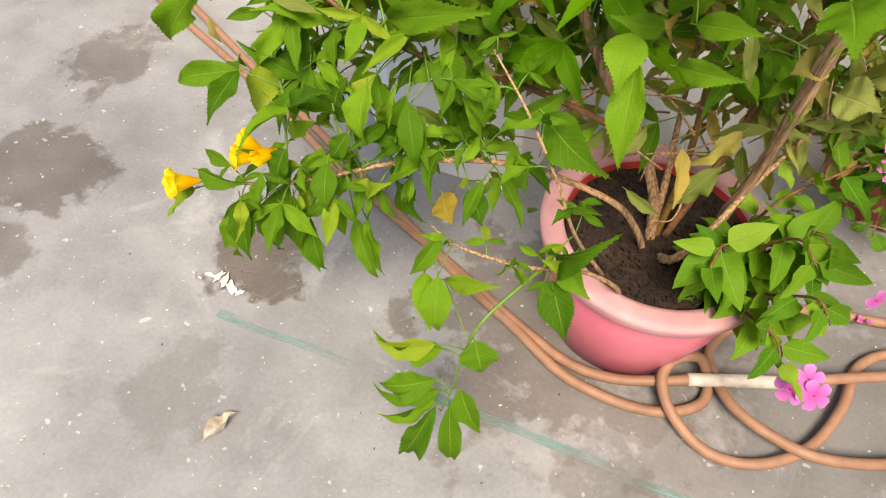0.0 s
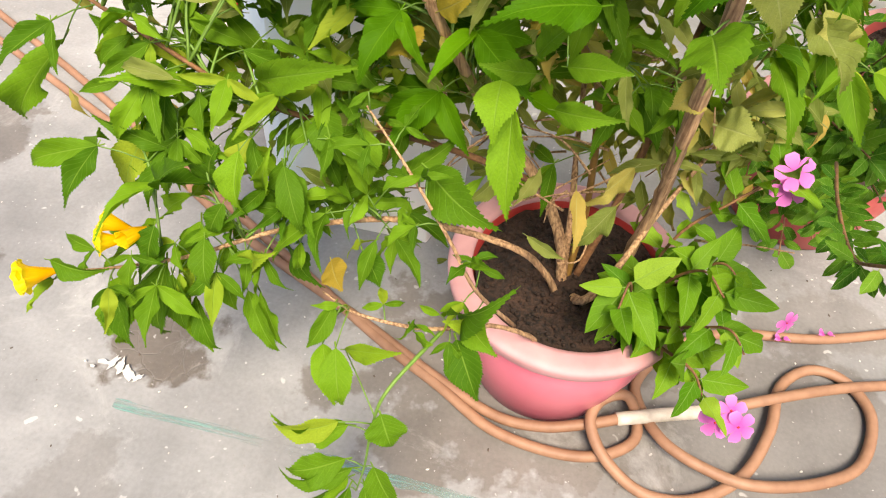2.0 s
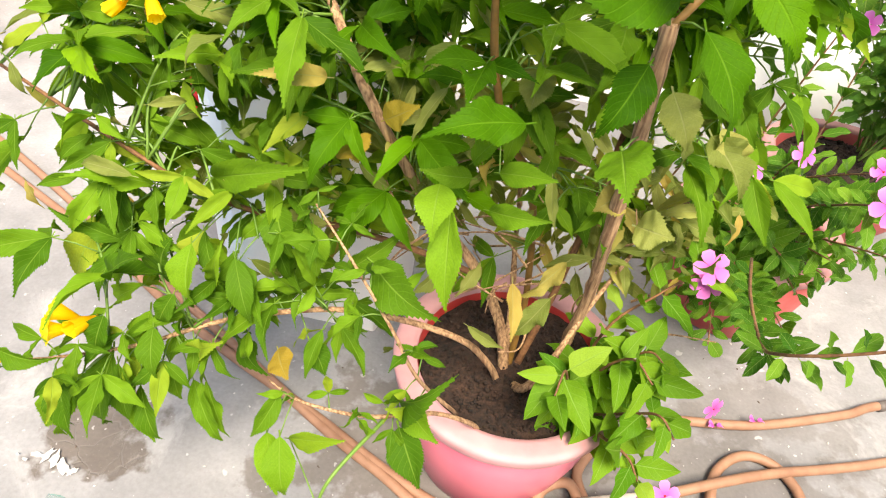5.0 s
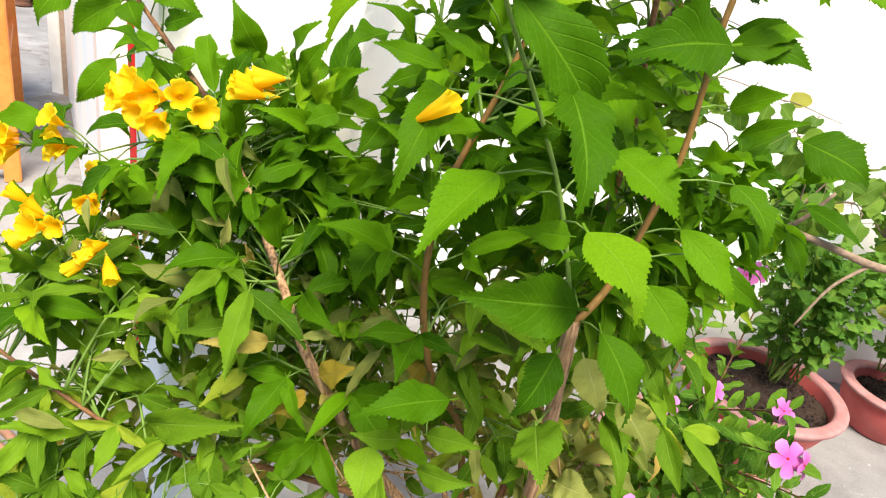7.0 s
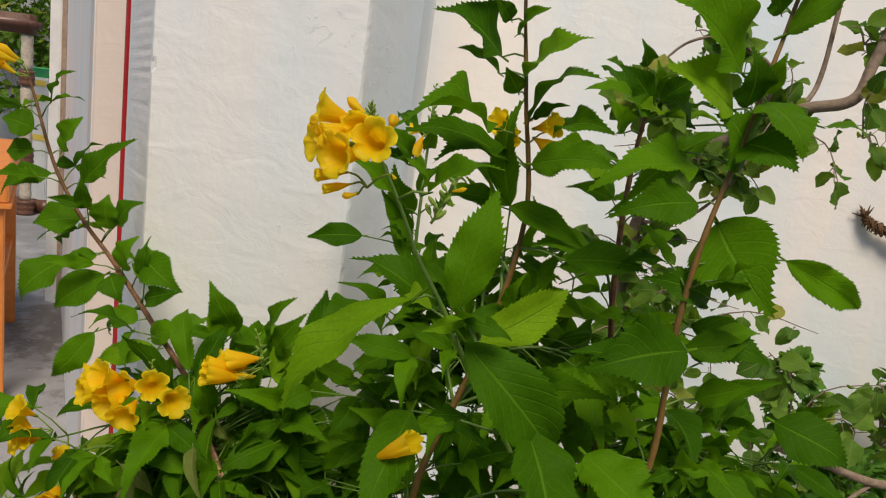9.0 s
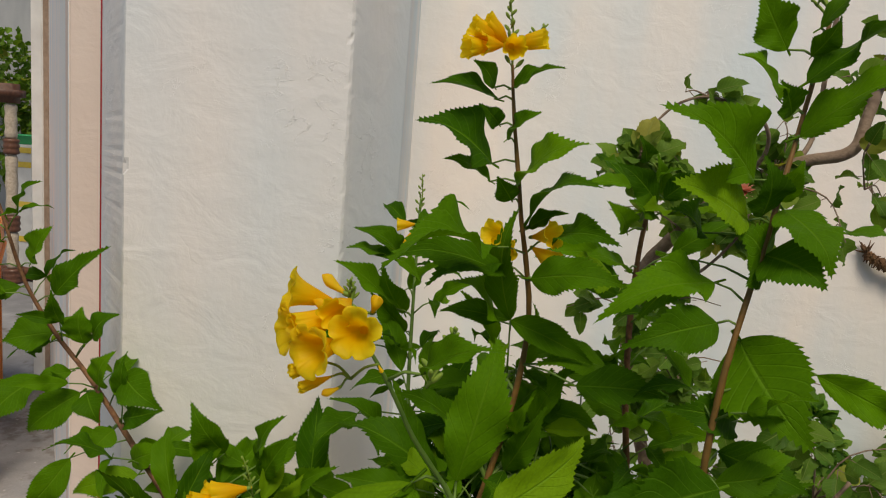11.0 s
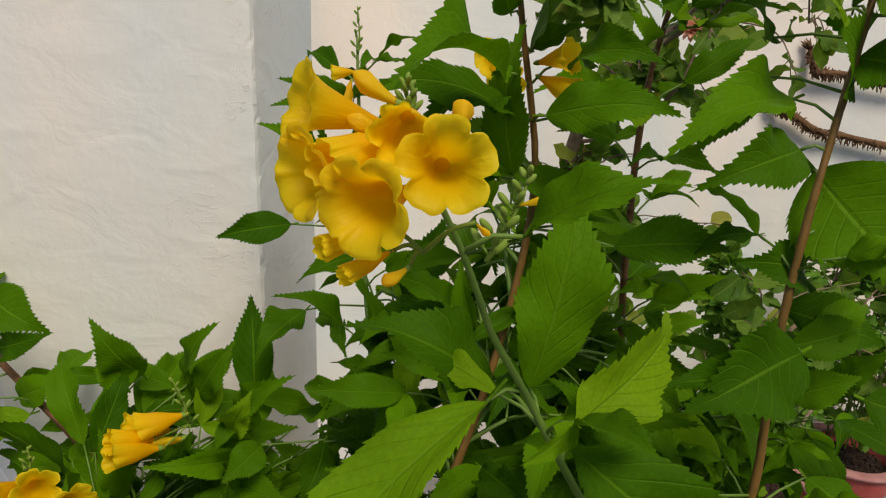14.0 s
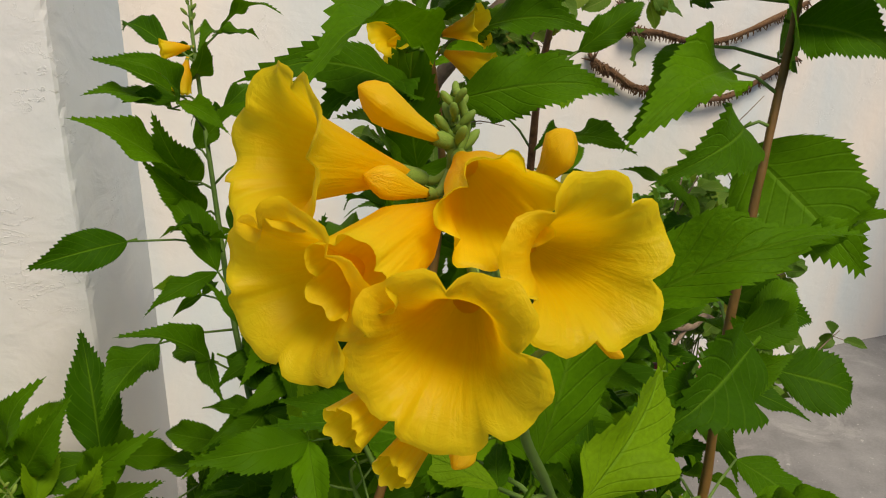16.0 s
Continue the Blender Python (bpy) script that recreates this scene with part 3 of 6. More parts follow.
def corolla_mesh(length, mouth, open_=1.0, segments=40, seed=0, crumple=0.0):
    """A trumpet: narrow tube from the origin along z, throat, and five ruffled lobes."""
    rng = random.Random(seed)
    ph = [rng.uniform(0, 6.28) for _ in range(4)]
    bm = bmesh.new()
    uv = bm.loops.layers.uv.verify()
    rows = [(0.0, 0.085, 0), (0.12, 0.105, 0), (0.26, 0.17, 0), (0.40, 0.255, 0), (0.54, 0.345, 0), (0.66, 0.42, 0.0), (0.76, 0.49, 0.05), (0.84, 0.58, 0.16),
            (0.90, 0.68, 0.35), (0.945, 0.78, 0.58), (0.975, 0.88, 0.8), (0.99, 0.95, 0.95), (0.985, 1.0, 1.0)]
    rings = []
    for i, (z, r, lobe) in enumerate(rows):
        ring = []
        for k in range(segments):
            a = 6.28319 * k / segments
            c = abs(math.cos(2.5 * a))
            lobe_no = int(((a + math.pi / 5) % 6.28319) / (6.28319 / 5))
            rr = mouth * (r if i < 6 else 0.42 + (r - 0.42) * open_) * (1 + 0.35 * (1 - open_))
            rr *= 1 - lobe * 0.25 * (1 - c) ** 2.6
            zz = z * length + (1 - open_) * lobe * mouth * 0.7
            tilt = math.sin(ph[0] + 2.4 * lobe_no)
            zz += lobe * mouth * (0.09 * tilt * c + 0.04 * math.sin(9 * a + ph[1]) * lobe - 0.08 * open_ * c * lobe)
            zz += r * mouth * 0.012 * math.sin(13 * a + ph[2] + 9 * z)
            rr *= 1 + crumple * lobe * math.sin(7 * a + ph[2]) + 0.014 * lobe * math.sin(17 * a + ph[3]) - 0.03 * (1 - lobe) * (1 - c) * min(1.0, z * 2)
            ring.append(bm.verts.new((rr * math.cos(a), rr * math.sin(a), zz)))
        rings.append(ring)
    for i, (u, v) in enumerate(zip(rings, rings[1:])):
        for k in range(segments):
            f = bm.faces.new((u[k], u[(k + 1) % segments], v[(k + 1) % segments], v[k]))
            for loop, (du, dv) in zip(f.loops, ((0, 0), (1, 0), (1, 1), (0, 1))):
                loop[uv].uv = ((k + du) / segments, (i + dv) / (len(rows) - 1))
    bm.faces.new(rings[0][::-1])
    # disc added across the tube so that the deep throat shows less dark
    throat_stopper = bm.faces.new([bm.verts.new(v.co) for v in rings[2]])
    for loop in throat_stopper.loops:
        loop[uv].uv = (0.5, 0.5)
    return bm


def bud_mesh(length, fat, seed=0, tip=0.55):
    bm = bmesh.new()
    uv = bm.loops.layers.uv.verify()
    rows = [(0, 0.2), (0.15, 0.32), (0.4, 0.58), (0.62, 0.88), (0.76, 1.0), (0.87, tip + 0.2), (0.95, 0.4), (1.0, 0.06)]
    rings = [[bm.verts.new((fat * r * (1 + 0.22 * math.cos(3 * a) * z) * math.cos(a), fat * r * (1 + 0.22 * math.cos(3 * a) * z) * math.sin(a) + 0.12 * length * z * z,
                            z * length)) for a in (6.28319 * k / 15 for k in range(15))] for z, r in rows]
    for i, (u, v) in enumerate(zip(rings, rings[1:])):
        for k in range(15):
            f = bm.faces.new((u[k], u[(k + 1) % 15], v[(k + 1) % 15], v[k]))
            for loop, (du, dv) in zip(f.loops, ((0, 0), (1, 0), (1, 1), (0, 1))):
                loop[uv].uv = ((k + du) / 15, (i + dv) / (len(rows) - 1))
    bm.faces.new(rings[-1])
    return bm


def calyx_mesh(length, fat):
    bm = bmesh.new()
    rows = [(-0.25, 0.3), (0, 0.75), (0.4, 1.0), (0.85, 1.05)]
    rings = [[bm.verts.new((fat * r * math.cos(a), fat * r * math.sin(a), z * length)) for a in (6.28319 * k / 10 for k in range(10))] for z, r in rows]
    top = [bm.verts.new((fat * (1.12 if k % 2 else 1.0) * math.cos(6.28319 * k / 10), fat * (1.12 if k % 2 else 1.0) * math.sin(6.28319 * k / 10),
                         length * (1.25 if k % 2 else 0.95))) for k in range(10)]
    rings.append(top)
    for u, v in zip(rings, rings[1:]):
        for k in range(10):
            bm.faces.new((u[k], u[(k + 1) % 10], v[(k + 1) % 10], v[k]))
    bm.faces.new(rings[0][::-1])
    return bm


def along_z(base, tip, roll=0.0):
    """The pose whose z axis runs from base to tip."""
    d = Vector(tip) - Vector(base)
    return Matrix.Translation(base) @ d.to_track_quat("Z", "Y").to_matrix().to_4x4() @ pose(0, 0, 0, 0, 0, roll)


# ---- ground and walls ----
bm = bmesh.new()
bmesh.ops.create_grid(bm, x_segments=2, y_segments=2, size=60)
tagged(part("ground", bm, M_FLOOR), "grey trowelled concrete yard floor with damp stains and cracks", "ground", kind="structure")

H = 3.4
tagged(part("wall_pilaster", rough_prism([(-0.2185, 1.345), (-0.212, 1.345), (0.080, 1.345), (0.0865, 1.345), (0.0895, 1.349), (0.0915, 1.357), (0.135, 1.533), (0.02, 2.61), (-0.342, 2.61), (-0.342, 1.50), (-0.230, 1.3575), (-0.2225, 1.3485)], 0, H, 420, (0, 3, 4, 10)), M_WALL, smooth=False),
       "white lime-washed pilaster standing proud of the wall", "wall", kind="structure")
tagged(part("wall_north", prism([(-0.30, 2.60), (7.0, 2.60), (7.0, 2.85), (-0.30, 2.85)], 0, H), M_WALL, smooth=False),
       "white lime-washed plaster wall behind the pots", "wall", kind="structure")
tagged(part("wall_corner", prism([(-0.342, 1.86), (-0.627, 1.86), (-0.70, 1.96), (-0.342, 2.1)], 0, H, 0.004), M_CREAM, smooth=False),
       "cream lime-washed wall end beside the red pipe", "wall", kind="structure")
tagged(part("wall_passage", prism([(-0.631, 1.864), (-2.10, 3.985), (-1.85, 4.16), (-0.40, 2.08)], 0, H), M_WALL, smooth=False),
       "white plaster side wall running back along the passage", "wall", kind="structure")
# two walls added out of view, to hold low sky light off the plants
tagged(part("wall_south", prism([(-5.0, -3.0), (3.6, -3.0), (3.6, -3.2), (-5.0, -3.2)], 0, 2.3), M_FARWALL, smooth=False),
       "plain grey unseen wall added to block low sky light in front of the plants", "wall", kind="structure")
tagged(part("wall_east", prism([(3.4, -3.0), (3.6, -3.0), (3.6, 2.60), (3.4, 2.60)], 0, 2.3), M_FARWALL, smooth=False),
       "plain grey unseen side wall added to close off low sky light", "wall", kind="structure")
bm = prism([(-2.104, 3.988), (-2.143, 3.998), (-2.10, 4.08), (-2.06, 4.07)], 0, 2.4, 0.004)
tagged(part("door_frame", bm, M_FRAMEWOOD, smooth=False), "thin brown wooden frame edge at the passage's end", "door frame", kind="structure")
bm = prism([(-2.148, 4.0), (-2.216, 4.005), (-2.17, 4.09), (-2.105, 4.085)], 0, 2.4, 0.004)
tagged(part("gate_post", bm, M_CARTON, smooth=False), "white painted gate post at the passage's end", "gate post", kind="structure")

bm = tube([(-0.517, 1.812, 0.0), (-0.516, 1.813, 1.2), (-0.517, 1.812, 3.3)], 0.0125, 0.0125, 20, 4)
tagged(part("red_pipe", bm, M_REDPAINT), "glossy dark red painted vertical pipe beside the pilaster", "pipe")


# ---- pots ----
def flower_pot(name, label, place, h, r_base, r_top, body, rim, inner, soil_drop=0.045, group="", wob=0.0, seed=0):
    root = thing(name, label, "flower pot", (*place, 0), group)
    lip, band = 0.032 * h / 0.285, 0.014
    part("body", lathe([(0.0, 0.004), (r_base - 0.01, 0.0), (r_base, 0.008), (r_base + (r_top - r_base) * 0.55, h * 0.5), (r_top - 0.012, h - lip), (r_top - 0.014, h - lip + 0.004)],
                       72, wob, seed), body, root)
    part("rim", lathe([(r_top - 0.013, h - lip - 0.002), (r_top - 0.003, h - lip + 0.001), (r_top, h - lip + 0.005), (r_top + 0.003, h - 0.010), (r_top + 0.003, h - 0.006), (r_top + 0.001, h - 0.003),
                       (r_top - 0.003, h - 0.0005), (r_top - 0.008, h), (r_top - 0.019 - band * 0.6, h - 0.0005), (r_top - 0.022 - band, h - 0.002), (r_top - 0.024 - band, h - 0.007 - band * 0.3)], 72, wob, seed), rim, root, "paler, sun-faded rolled rim")
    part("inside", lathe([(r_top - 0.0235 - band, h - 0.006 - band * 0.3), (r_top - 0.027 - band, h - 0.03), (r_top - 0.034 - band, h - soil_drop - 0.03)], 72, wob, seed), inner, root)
    rng = random.Random(seed + 3)
    bm = bmesh.new()
    rings = []
    rr = r_top - 0.030 - band
    for i in range(19):
        r = rr * i / 18
        n = 1 if i == 0 else 60
        rings.append([bm.verts.new((r * math.cos(a), r * math.sin(a), h - soil_drop + 0.012 * noise.noise(Vector((r * math.cos(a), r * math.sin(a), seed)) * 14)
                                    + 0.006 * noise.noise(Vector((r * math.cos(a), r * math.sin(a), seed)) * 60) + 0.006 * (1 - i / 18)))
                      for a in (6.28319 * k / n for k in range(n))])
    for k in range(60):
        bm.faces.new((rings[0][0], rings[1][k], rings[1][(k + 1) % 60]))
    for u, v in zip(rings[1:], rings[2:]):
        for k in range(60):
            bm.faces.new((u[k], v[k], v[(k + 1) % 60], u[(k + 1) % 60]))
    for _ in range(640):
        a, r, s = rng.uniform(0, 6.28), rr * 0.95 * math.sqrt(rng.random()), rng.uniform(0.0014, 0.0045) * rng.uniform(0.8, 1.7)
        c = Vector((r * math.cos(a), r * math.sin(a), h - soil_drop + 0.008))
        bmesh.ops.create_icosphere(bm, subdivisions=1, radius=s, matrix=Matrix.Translation(c) @ pose(0, 0, 0, rng.uniform(0, 90), rng.uniform(0, 90), 0) @ Matrix.Diagonal((1, 0.7, 0.5, 1)))
    part("soil", bm, M_SOIL, root, "dark crumbly potting soil")
    return root


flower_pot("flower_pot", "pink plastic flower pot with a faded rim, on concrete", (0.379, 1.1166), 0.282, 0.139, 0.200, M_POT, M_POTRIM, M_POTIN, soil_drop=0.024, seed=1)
flower_pot("flower_pot", "faded red pot of the pink periwinkle, on concrete", (0.905, 1.70), 0.25, 0.15, 0.20, M_CLAY, M_CLAYRIM, M_CLAY, group="pots along the wall", wob=0.012, seed=2)
flower_pot("flower_pot", "faded red pot with a leafy chrysanthemum, by the wall", (1.267, 2.161), 0.20, 0.14, 0.242, M_CLAY, M_CLAYRIM, M_CLAY, group="pots along the wall", wob=0.012, seed=4)
flower_pot("flower_pot", "faded red pot with a green bush, by the wall", (1.787, 2.365), 0.16, 0.11, 0.162, M_CLAY, M_CLAYRIM, M_CLAY, group="pots along the wall", wob=0.012, seed=5)

# ---- garden hose ----
hose = thing("garden_hose", "orange-brown rubber garden hose lying in loops on concrete", "garden hose")
R = 0.0102


def lay(name, flat, mat, z=0.0125, r=R, lifts=()):
    pts = [(x, y, z + (lifts[i] if i < len(lifts) else 0.0)) for i, (x, y) in enumerate(flat)]
    return part(name, tube(pts, r, r, 12, 8), mat, hose)


lay("hose_run", [(-2.4, 2.35), (-1.60, 1.93), (-1.041, 1.647), (-0.583, 1.416), (-0.303, 1.251), (0.028, 1.095), (0.173, 1.021), (0.302, 0.966), (0.391, 0.957), (0.472, 0.977), (0.526, 1.0)], M_HOSE,
    lifts=(0, 0, 0, 0, 0, 0, 0, 0, 0.012, 0.024, 0.026))
lay("joint_tape", [(0.520, 0.997), (0.611, 1.032), (0.691, 1.061)], M_TAPE, z=0.032, r=0.0125, lifts=(0.008, 0.004, 0.0))
lay("hose_run", [(0.688, 1.060), (0.827, 1.124), (0.955, 1.184), (1.106, 1.241), (1.6, 1.42), (2.6, 1.7)], M_HOSE, z=0.0125, lifts=(0.018, 0.025, 0.012, 0, 0, 0))
lay("hose_loop", [(-2.35, 2.45), (-1.55, 1.99), (-0.977, 1.676), (-0.707, 1.519), (-0.287, 1.277), (0.054, 1.072), (0.197, 0.997), (0.305, 0.937), (0.418, 0.920), (0.5, 0.934), (0.556, 0.974), (0.561, 1.018),
                  (0.532, 1.038), (0.487, 1.014), (0.473, 0.971), (0.508, 0.919), (0.578, 0.885), (0.664, 0.895), (0.747, 0.957), (0.799, 1.054), (0.831, 1.16), (0.893, 1.215),
                  (0.958, 1.205), (0.995, 1.138), (0.961, 1.036), (0.879, 0.975), (0.767, 0.935), (0.69, 0.94), (0.607, 0.976), (0.561, 1.056), (0.565, 1.116), (0.63, 1.2), (0.738, 1.262), (0.927, 1.298), (1.138, 1.38),
                  (1.254, 1.439), (1.7, 1.6), (2.5, 1.85)], M_HOSE,
    lifts=(0, 0, 0, 0, 0, 0, 0, 0, 0, 0, 0, 0.005, 0.045, 0.05, 0.04, 0.02, 0, 0, 0.005, 0.01, 0.0, 0, 0, 0, 0, 0.01, 0.024, 0.024, 0.022, 0.006, 0, 0, 0, 0))
lay("joint_tape", [(1.225, 1.425), (1.29, 1.455), (1.36, 1.485)], M_DARKTAPE, r=0.0122)


# ---- trumpet bush ----
bush = thing("trumpet_bush", "tall yellow trumpet bush with serrated leaves, growing from the pink pot", "shrub", (0.36, 1.09, 0.24))


def into_bush(pts):
    return [Vector(p) - bush.location for p in pts]


SERRATED = leaf_variants("serrated", M_LEAF, 0.40, 16, 3, (0.4, 1.7))
tree = Plant(bush, SERRATED, "serrated", M_LEAF, 0.40, 7, (0.3, 1.6))
STALKS = []
tree.slim = 0.74
STEMS = []


def stem(name, pts, r0, r1, mat, sides=9, bumpy=0.0):
    part(name, tube(into_bush(pts), r0, r1, sides, 7, bumpy, len(STEMS)), mat, bush)
    STEMS.append([Vector(p) for p in smooth_line(pts, 5)])
    return pts


trunk = stem("trunk", [(0.462, 1.14, 0.23), (0.456, 1.11, 0.34), (0.455, 1.06, 0.512), (0.440, 1.0, 0.66), (0.424, 0.94, 0.84), (0.408, 0.899, 0.968)], 0.0088, 0.0074, M_BARK, 14, 0.2)
right_top = stem("branch", [(0.408, 0.899, 0.960), (0.435, 0.915, 1.005), (0.453, 0.925, 1.073), (0.465, 0.932, 1.14), (0.463, 0.935, 1.236), (0.470, 0.94, 1.318), (0.489, 0.955, 1.40), (0.505, 0.97, 1.47),
                            (0.526, 0.99, 1.568), (0.528, 0.99, 1.59)], 0.0038, 0.0013, M_GREENING, 10, 0.16)
flower_top = stem("branch", [(0.408, 0.899, 0.962), (0.388, 0.887, 1.03), (0.362, 0.876, 1.10), (0.330, 0.855, 1.165), (0.303, 0.826, 1.215), (0.287, 0.814, 1.245), (0.276, 0.811, 1.266), (0.264, 0.801, 1.288),
                             (0.254, 0.794, 1.306), (0.246, 0.786, 1.326), (0.238, 0.778, 1.345), (0.228, 0.770, 1.365), (0.2199, 0.7668, 1.3835)],
                  0.0023, 0.0009, M_STEM, 9, 0.04)
left_stem = stem("branch", [(0.372, 1.10, 0.235), (0.352, 1.12, 0.33), (0.30, 1.125, 0.44), (0.215, 1.075, 0.59), (0.138, 1.01, 0.78), (0.088, 1.04, 0.86), (0.040, 1.08, 0.92), (-0.01, 1.11, 0.985), (-0.05, 1.13, 1.01)],
                 0.010, 0.003, M_BARK, 10, 0.12)
mid_stem = stem("branch", [(0.375, 1.105, 0.235), (0.378, 1.15, 0.40), (0.345, 1.13, 0.62), (0.293, 1.06, 0.745), (0.262, 1.01, 0.894), (0.262, 1.02, 1.02), (0.305, 1.04, 1.16), (0.330, 1.05, 1.30), (0.312, 1.05, 1.42), (0.299, 1.05, 1.50),
                           (0.294, 1.05, 1.54)], 0.0062, 0.0012, M_GREENING, 9, 0.12)
back_stem = stem("branch", [(0.385, 1.11, 0.235), (0.43, 1.17, 0.45), (0.46, 1.2, 0.75), (0.473, 1.2, 1.049), (0.446, 1.15, 1.23), (0.438, 1.13, 1.361), (0.44, 1.10, 1.455)], 0.0065, 0.002, M_REDSTEM, 8, 0.08)
small_top = stem("branch", [(0.262, 1.03, 0.95), (0.225, 1.12, 1.05), (0.210, 1.20, 1.15), (0.204, 1.235, 1.26), (0.20, 1.27, 1.36), (0.199, 1.28, 1.40)], 0.0035, 0.0012, M_STEM, 7)
far_left = stem("branch", [(0.04, 1.08, 0.92), (-0.05, 1.17, 1.0), (-0.126, 1.22, 1.053), (-0.226, 1.28, 1.121), (-0.289, 1.30, 1.174), (-0.331, 1.30, 1.242), (-0.362, 1.30, 1.332), (-0.372, 1.30, 1.36)], 0.0045, 0.0018, M_REDSTEM, 8)
low_red = stem("branch", [(0.30, 1.125, 0.44), (0.19, 1.09, 0.50), (0.078, 1.05, 0.55), (-0.007, 1.0, 0.59), (-0.087, 0.975, 0.635), (-0.2, 0.97, 0.705), (-0.317, 1.0, 0.74)], 0.0055, 0.002, M_REDSTEM, 8, 0.05)
low_left = stem("branch", [(0.366, 1.085, 0.238), (0.335, 1.05, 0.33), (0.277, 1.0, 0.43), (0.134, 0.95, 0.494), (-0.011, 0.9, 0.484), (-0.101, 0.84, 0.475), (-0.165, 0.78, 0.50), (-0.19, 0.73, 0.545)], 0.0065, 0.0010, M_BARK, 9, 0.08)
front_twig = stem("branch", [(0.345, 0.985, 0.238), (0.325, 0.93, 0.33), (0.273, 0.88, 0.405), (0.20, 0.81, 0.47), (0.114, 0.82, 0.455), (0.063, 0.84, 0.456)], 0.0045, 0.0012, M_BARK, 8, 0.06)
hanging = stem("branch", [(0.22, 0.825, 0.455), (0.176, 0.74, 0.440), (0.161, 0.72, 0.382), (0.154, 0.70, 0.299), (0.144, 0.69, 0.240)], 0.0028, 0.0010, M_STEM, 7)
thin_twig = stem("branch", [(0.305, 0.93, 0.345), (0.25, 0.86, 0.495), (0.214, 0.85, 0.585), (0.16, 0.87, 0.66), (0.102, 0.92, 0.69)], 0.003, 0.0012, M_BARK, 7, 0.06)
stem("branch", [(0.385, 1.09, 0.236), (0.405, 1.04, 0.30), (0.432, 1.05, 0.36), (0.47, 1.09, 0.46), (0.54, 1.16, 0.60)], 0.009, 0.002, M_BARK, 9, 0.1)
stem("branch", [(0.369, 1.095, 0.237), (0.362, 1.16, 0.34), (0.345, 1.20, 0.45), (0.32, 1.22, 0.62), (0.25, 1.22, 0.78)], 0.007, 0.002, M_BARK, 9, 0.1)
stem("twig", [(0.33, 0.99, 0.244), (0.30, 0.96, 0.252), (0.36, 0.93, 0.256)], 0.003, 0.002, M_BARK, 7, 0.1)


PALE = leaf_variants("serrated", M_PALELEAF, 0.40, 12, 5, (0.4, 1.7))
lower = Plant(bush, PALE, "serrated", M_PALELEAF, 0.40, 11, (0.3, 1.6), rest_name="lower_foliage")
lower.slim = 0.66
turns = random.Random(77)
STEM_POINTS = [p for line in STEMS for p in line]


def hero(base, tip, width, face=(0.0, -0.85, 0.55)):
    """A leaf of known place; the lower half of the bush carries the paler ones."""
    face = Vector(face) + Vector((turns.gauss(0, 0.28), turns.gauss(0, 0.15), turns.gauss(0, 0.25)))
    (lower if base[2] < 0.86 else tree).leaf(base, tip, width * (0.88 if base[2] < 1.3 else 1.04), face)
    at = Vector(base)
    node_at = min(STEM_POINTS, key=lambda p: (p - at).length + max(0.0, p.z - at.z))
    if 0.004 < (node_at - at).length < 0.12:
        STALKS.append((node_at, at))


hero((0.292, 0.805, 1.250), (0.368, 0.822, 1.165), 0.048, (0.1, -0.9, 0.5))
hero((0.342, 0.800, 1.198), (0.363, 0.740, 1.130), 0.050)
hero((0.308, 0.840, 1.115), (0.262, 0.760, 1.069), 0.039)
hero((0.404, 0.870, 0.998), (0.296, 0.820, 1.013), 0.056)
hero((0.388, 0.840, 1.083), (0.436, 0.790, 1.035), 0.063)
hero((0.379, 0.860, 1.068), (0.324, 0.820, 1.081), 0.025)
hero((0.406, 0.920, 1.129), (0.463, 0.870, 1.099), 0.059)
hero((0.474, 0.940, 1.229), (0.530, 0.950, 1.239), 0.029)
hero((0.258, 0.870, 1.165), (0.236, 0.782, 1.101), 0.036)
hero((0.255, 0.800, 1.275), (0.178, 0.775, 1.192), 0.033, (-0.45, -0.2, 0.85))
hero((0.433, 0.880, 0.974), (0.470, 0.840, 0.900), 0.046)
hero((0.403, 0.900, 0.930), (0.371, 0.860, 0.873), 0.042)
hero((0.531, 0.970, 1.108), (0.561, 0.920, 1.071), 0.043)
hero((0.491, 0.950, 1.061), (0.554, 0.920, 1.001), 0.037)
hero((0.522, 0.970, 1.033), (0.599, 0.950, 0.993), 0.027)
hero((0.471, 0.930, 1.006), (0.517, 0.900, 0.955), 0.043)
hero((0.588, 1.000, 1.154), (0.655, 0.980, 1.129), 0.052)
hero((0.212, 1.050, 0.945), (0.182, 1.000, 0.890), 0.051)
hero((0.152, 1.080, 0.967), (0.167, 1.030, 0.924), 0.035)
hero((0.102, 1.100, 0.989), (0.035, 1.050, 0.946), 0.033)
hero((-0.023, 1.100, 0.902), (0.028, 1.050, 0.874), 0.048)
hero((-0.076, 1.100, 0.907), (-0.058, 1.050, 0.878), 0.045)
hero((-0.049, 1.120, 0.975), (-0.084, 1.080, 0.937), 0.041)
hero((0.110, 1.080, 0.791), (0.107, 1.020, 0.797), 0.044)
hero((0.312, 0.880, 0.864), (0.225, 0.820, 0.867), 0.039)
hero((0.488, 0.970, 1.335), (0.525, 0.905, 1.275), 0.062)
hero((0.555, 0.980, 1.310), (0.640, 1.000, 1.272), 0.026)
hero((0.287, 0.985, 1.388), (0.215, 0.885, 1.385), 0.034, (0.0, -0.45, 0.9))
hero((0.499, 0.970, 1.386), (0.464, 0.950, 1.425), 0.052)
hero((0.397, 1.030, 1.366), (0.341, 1.000, 1.361), 0.030)
hero((0.463, 0.950, 1.351), (0.387, 0.920, 1.333), 0.031)
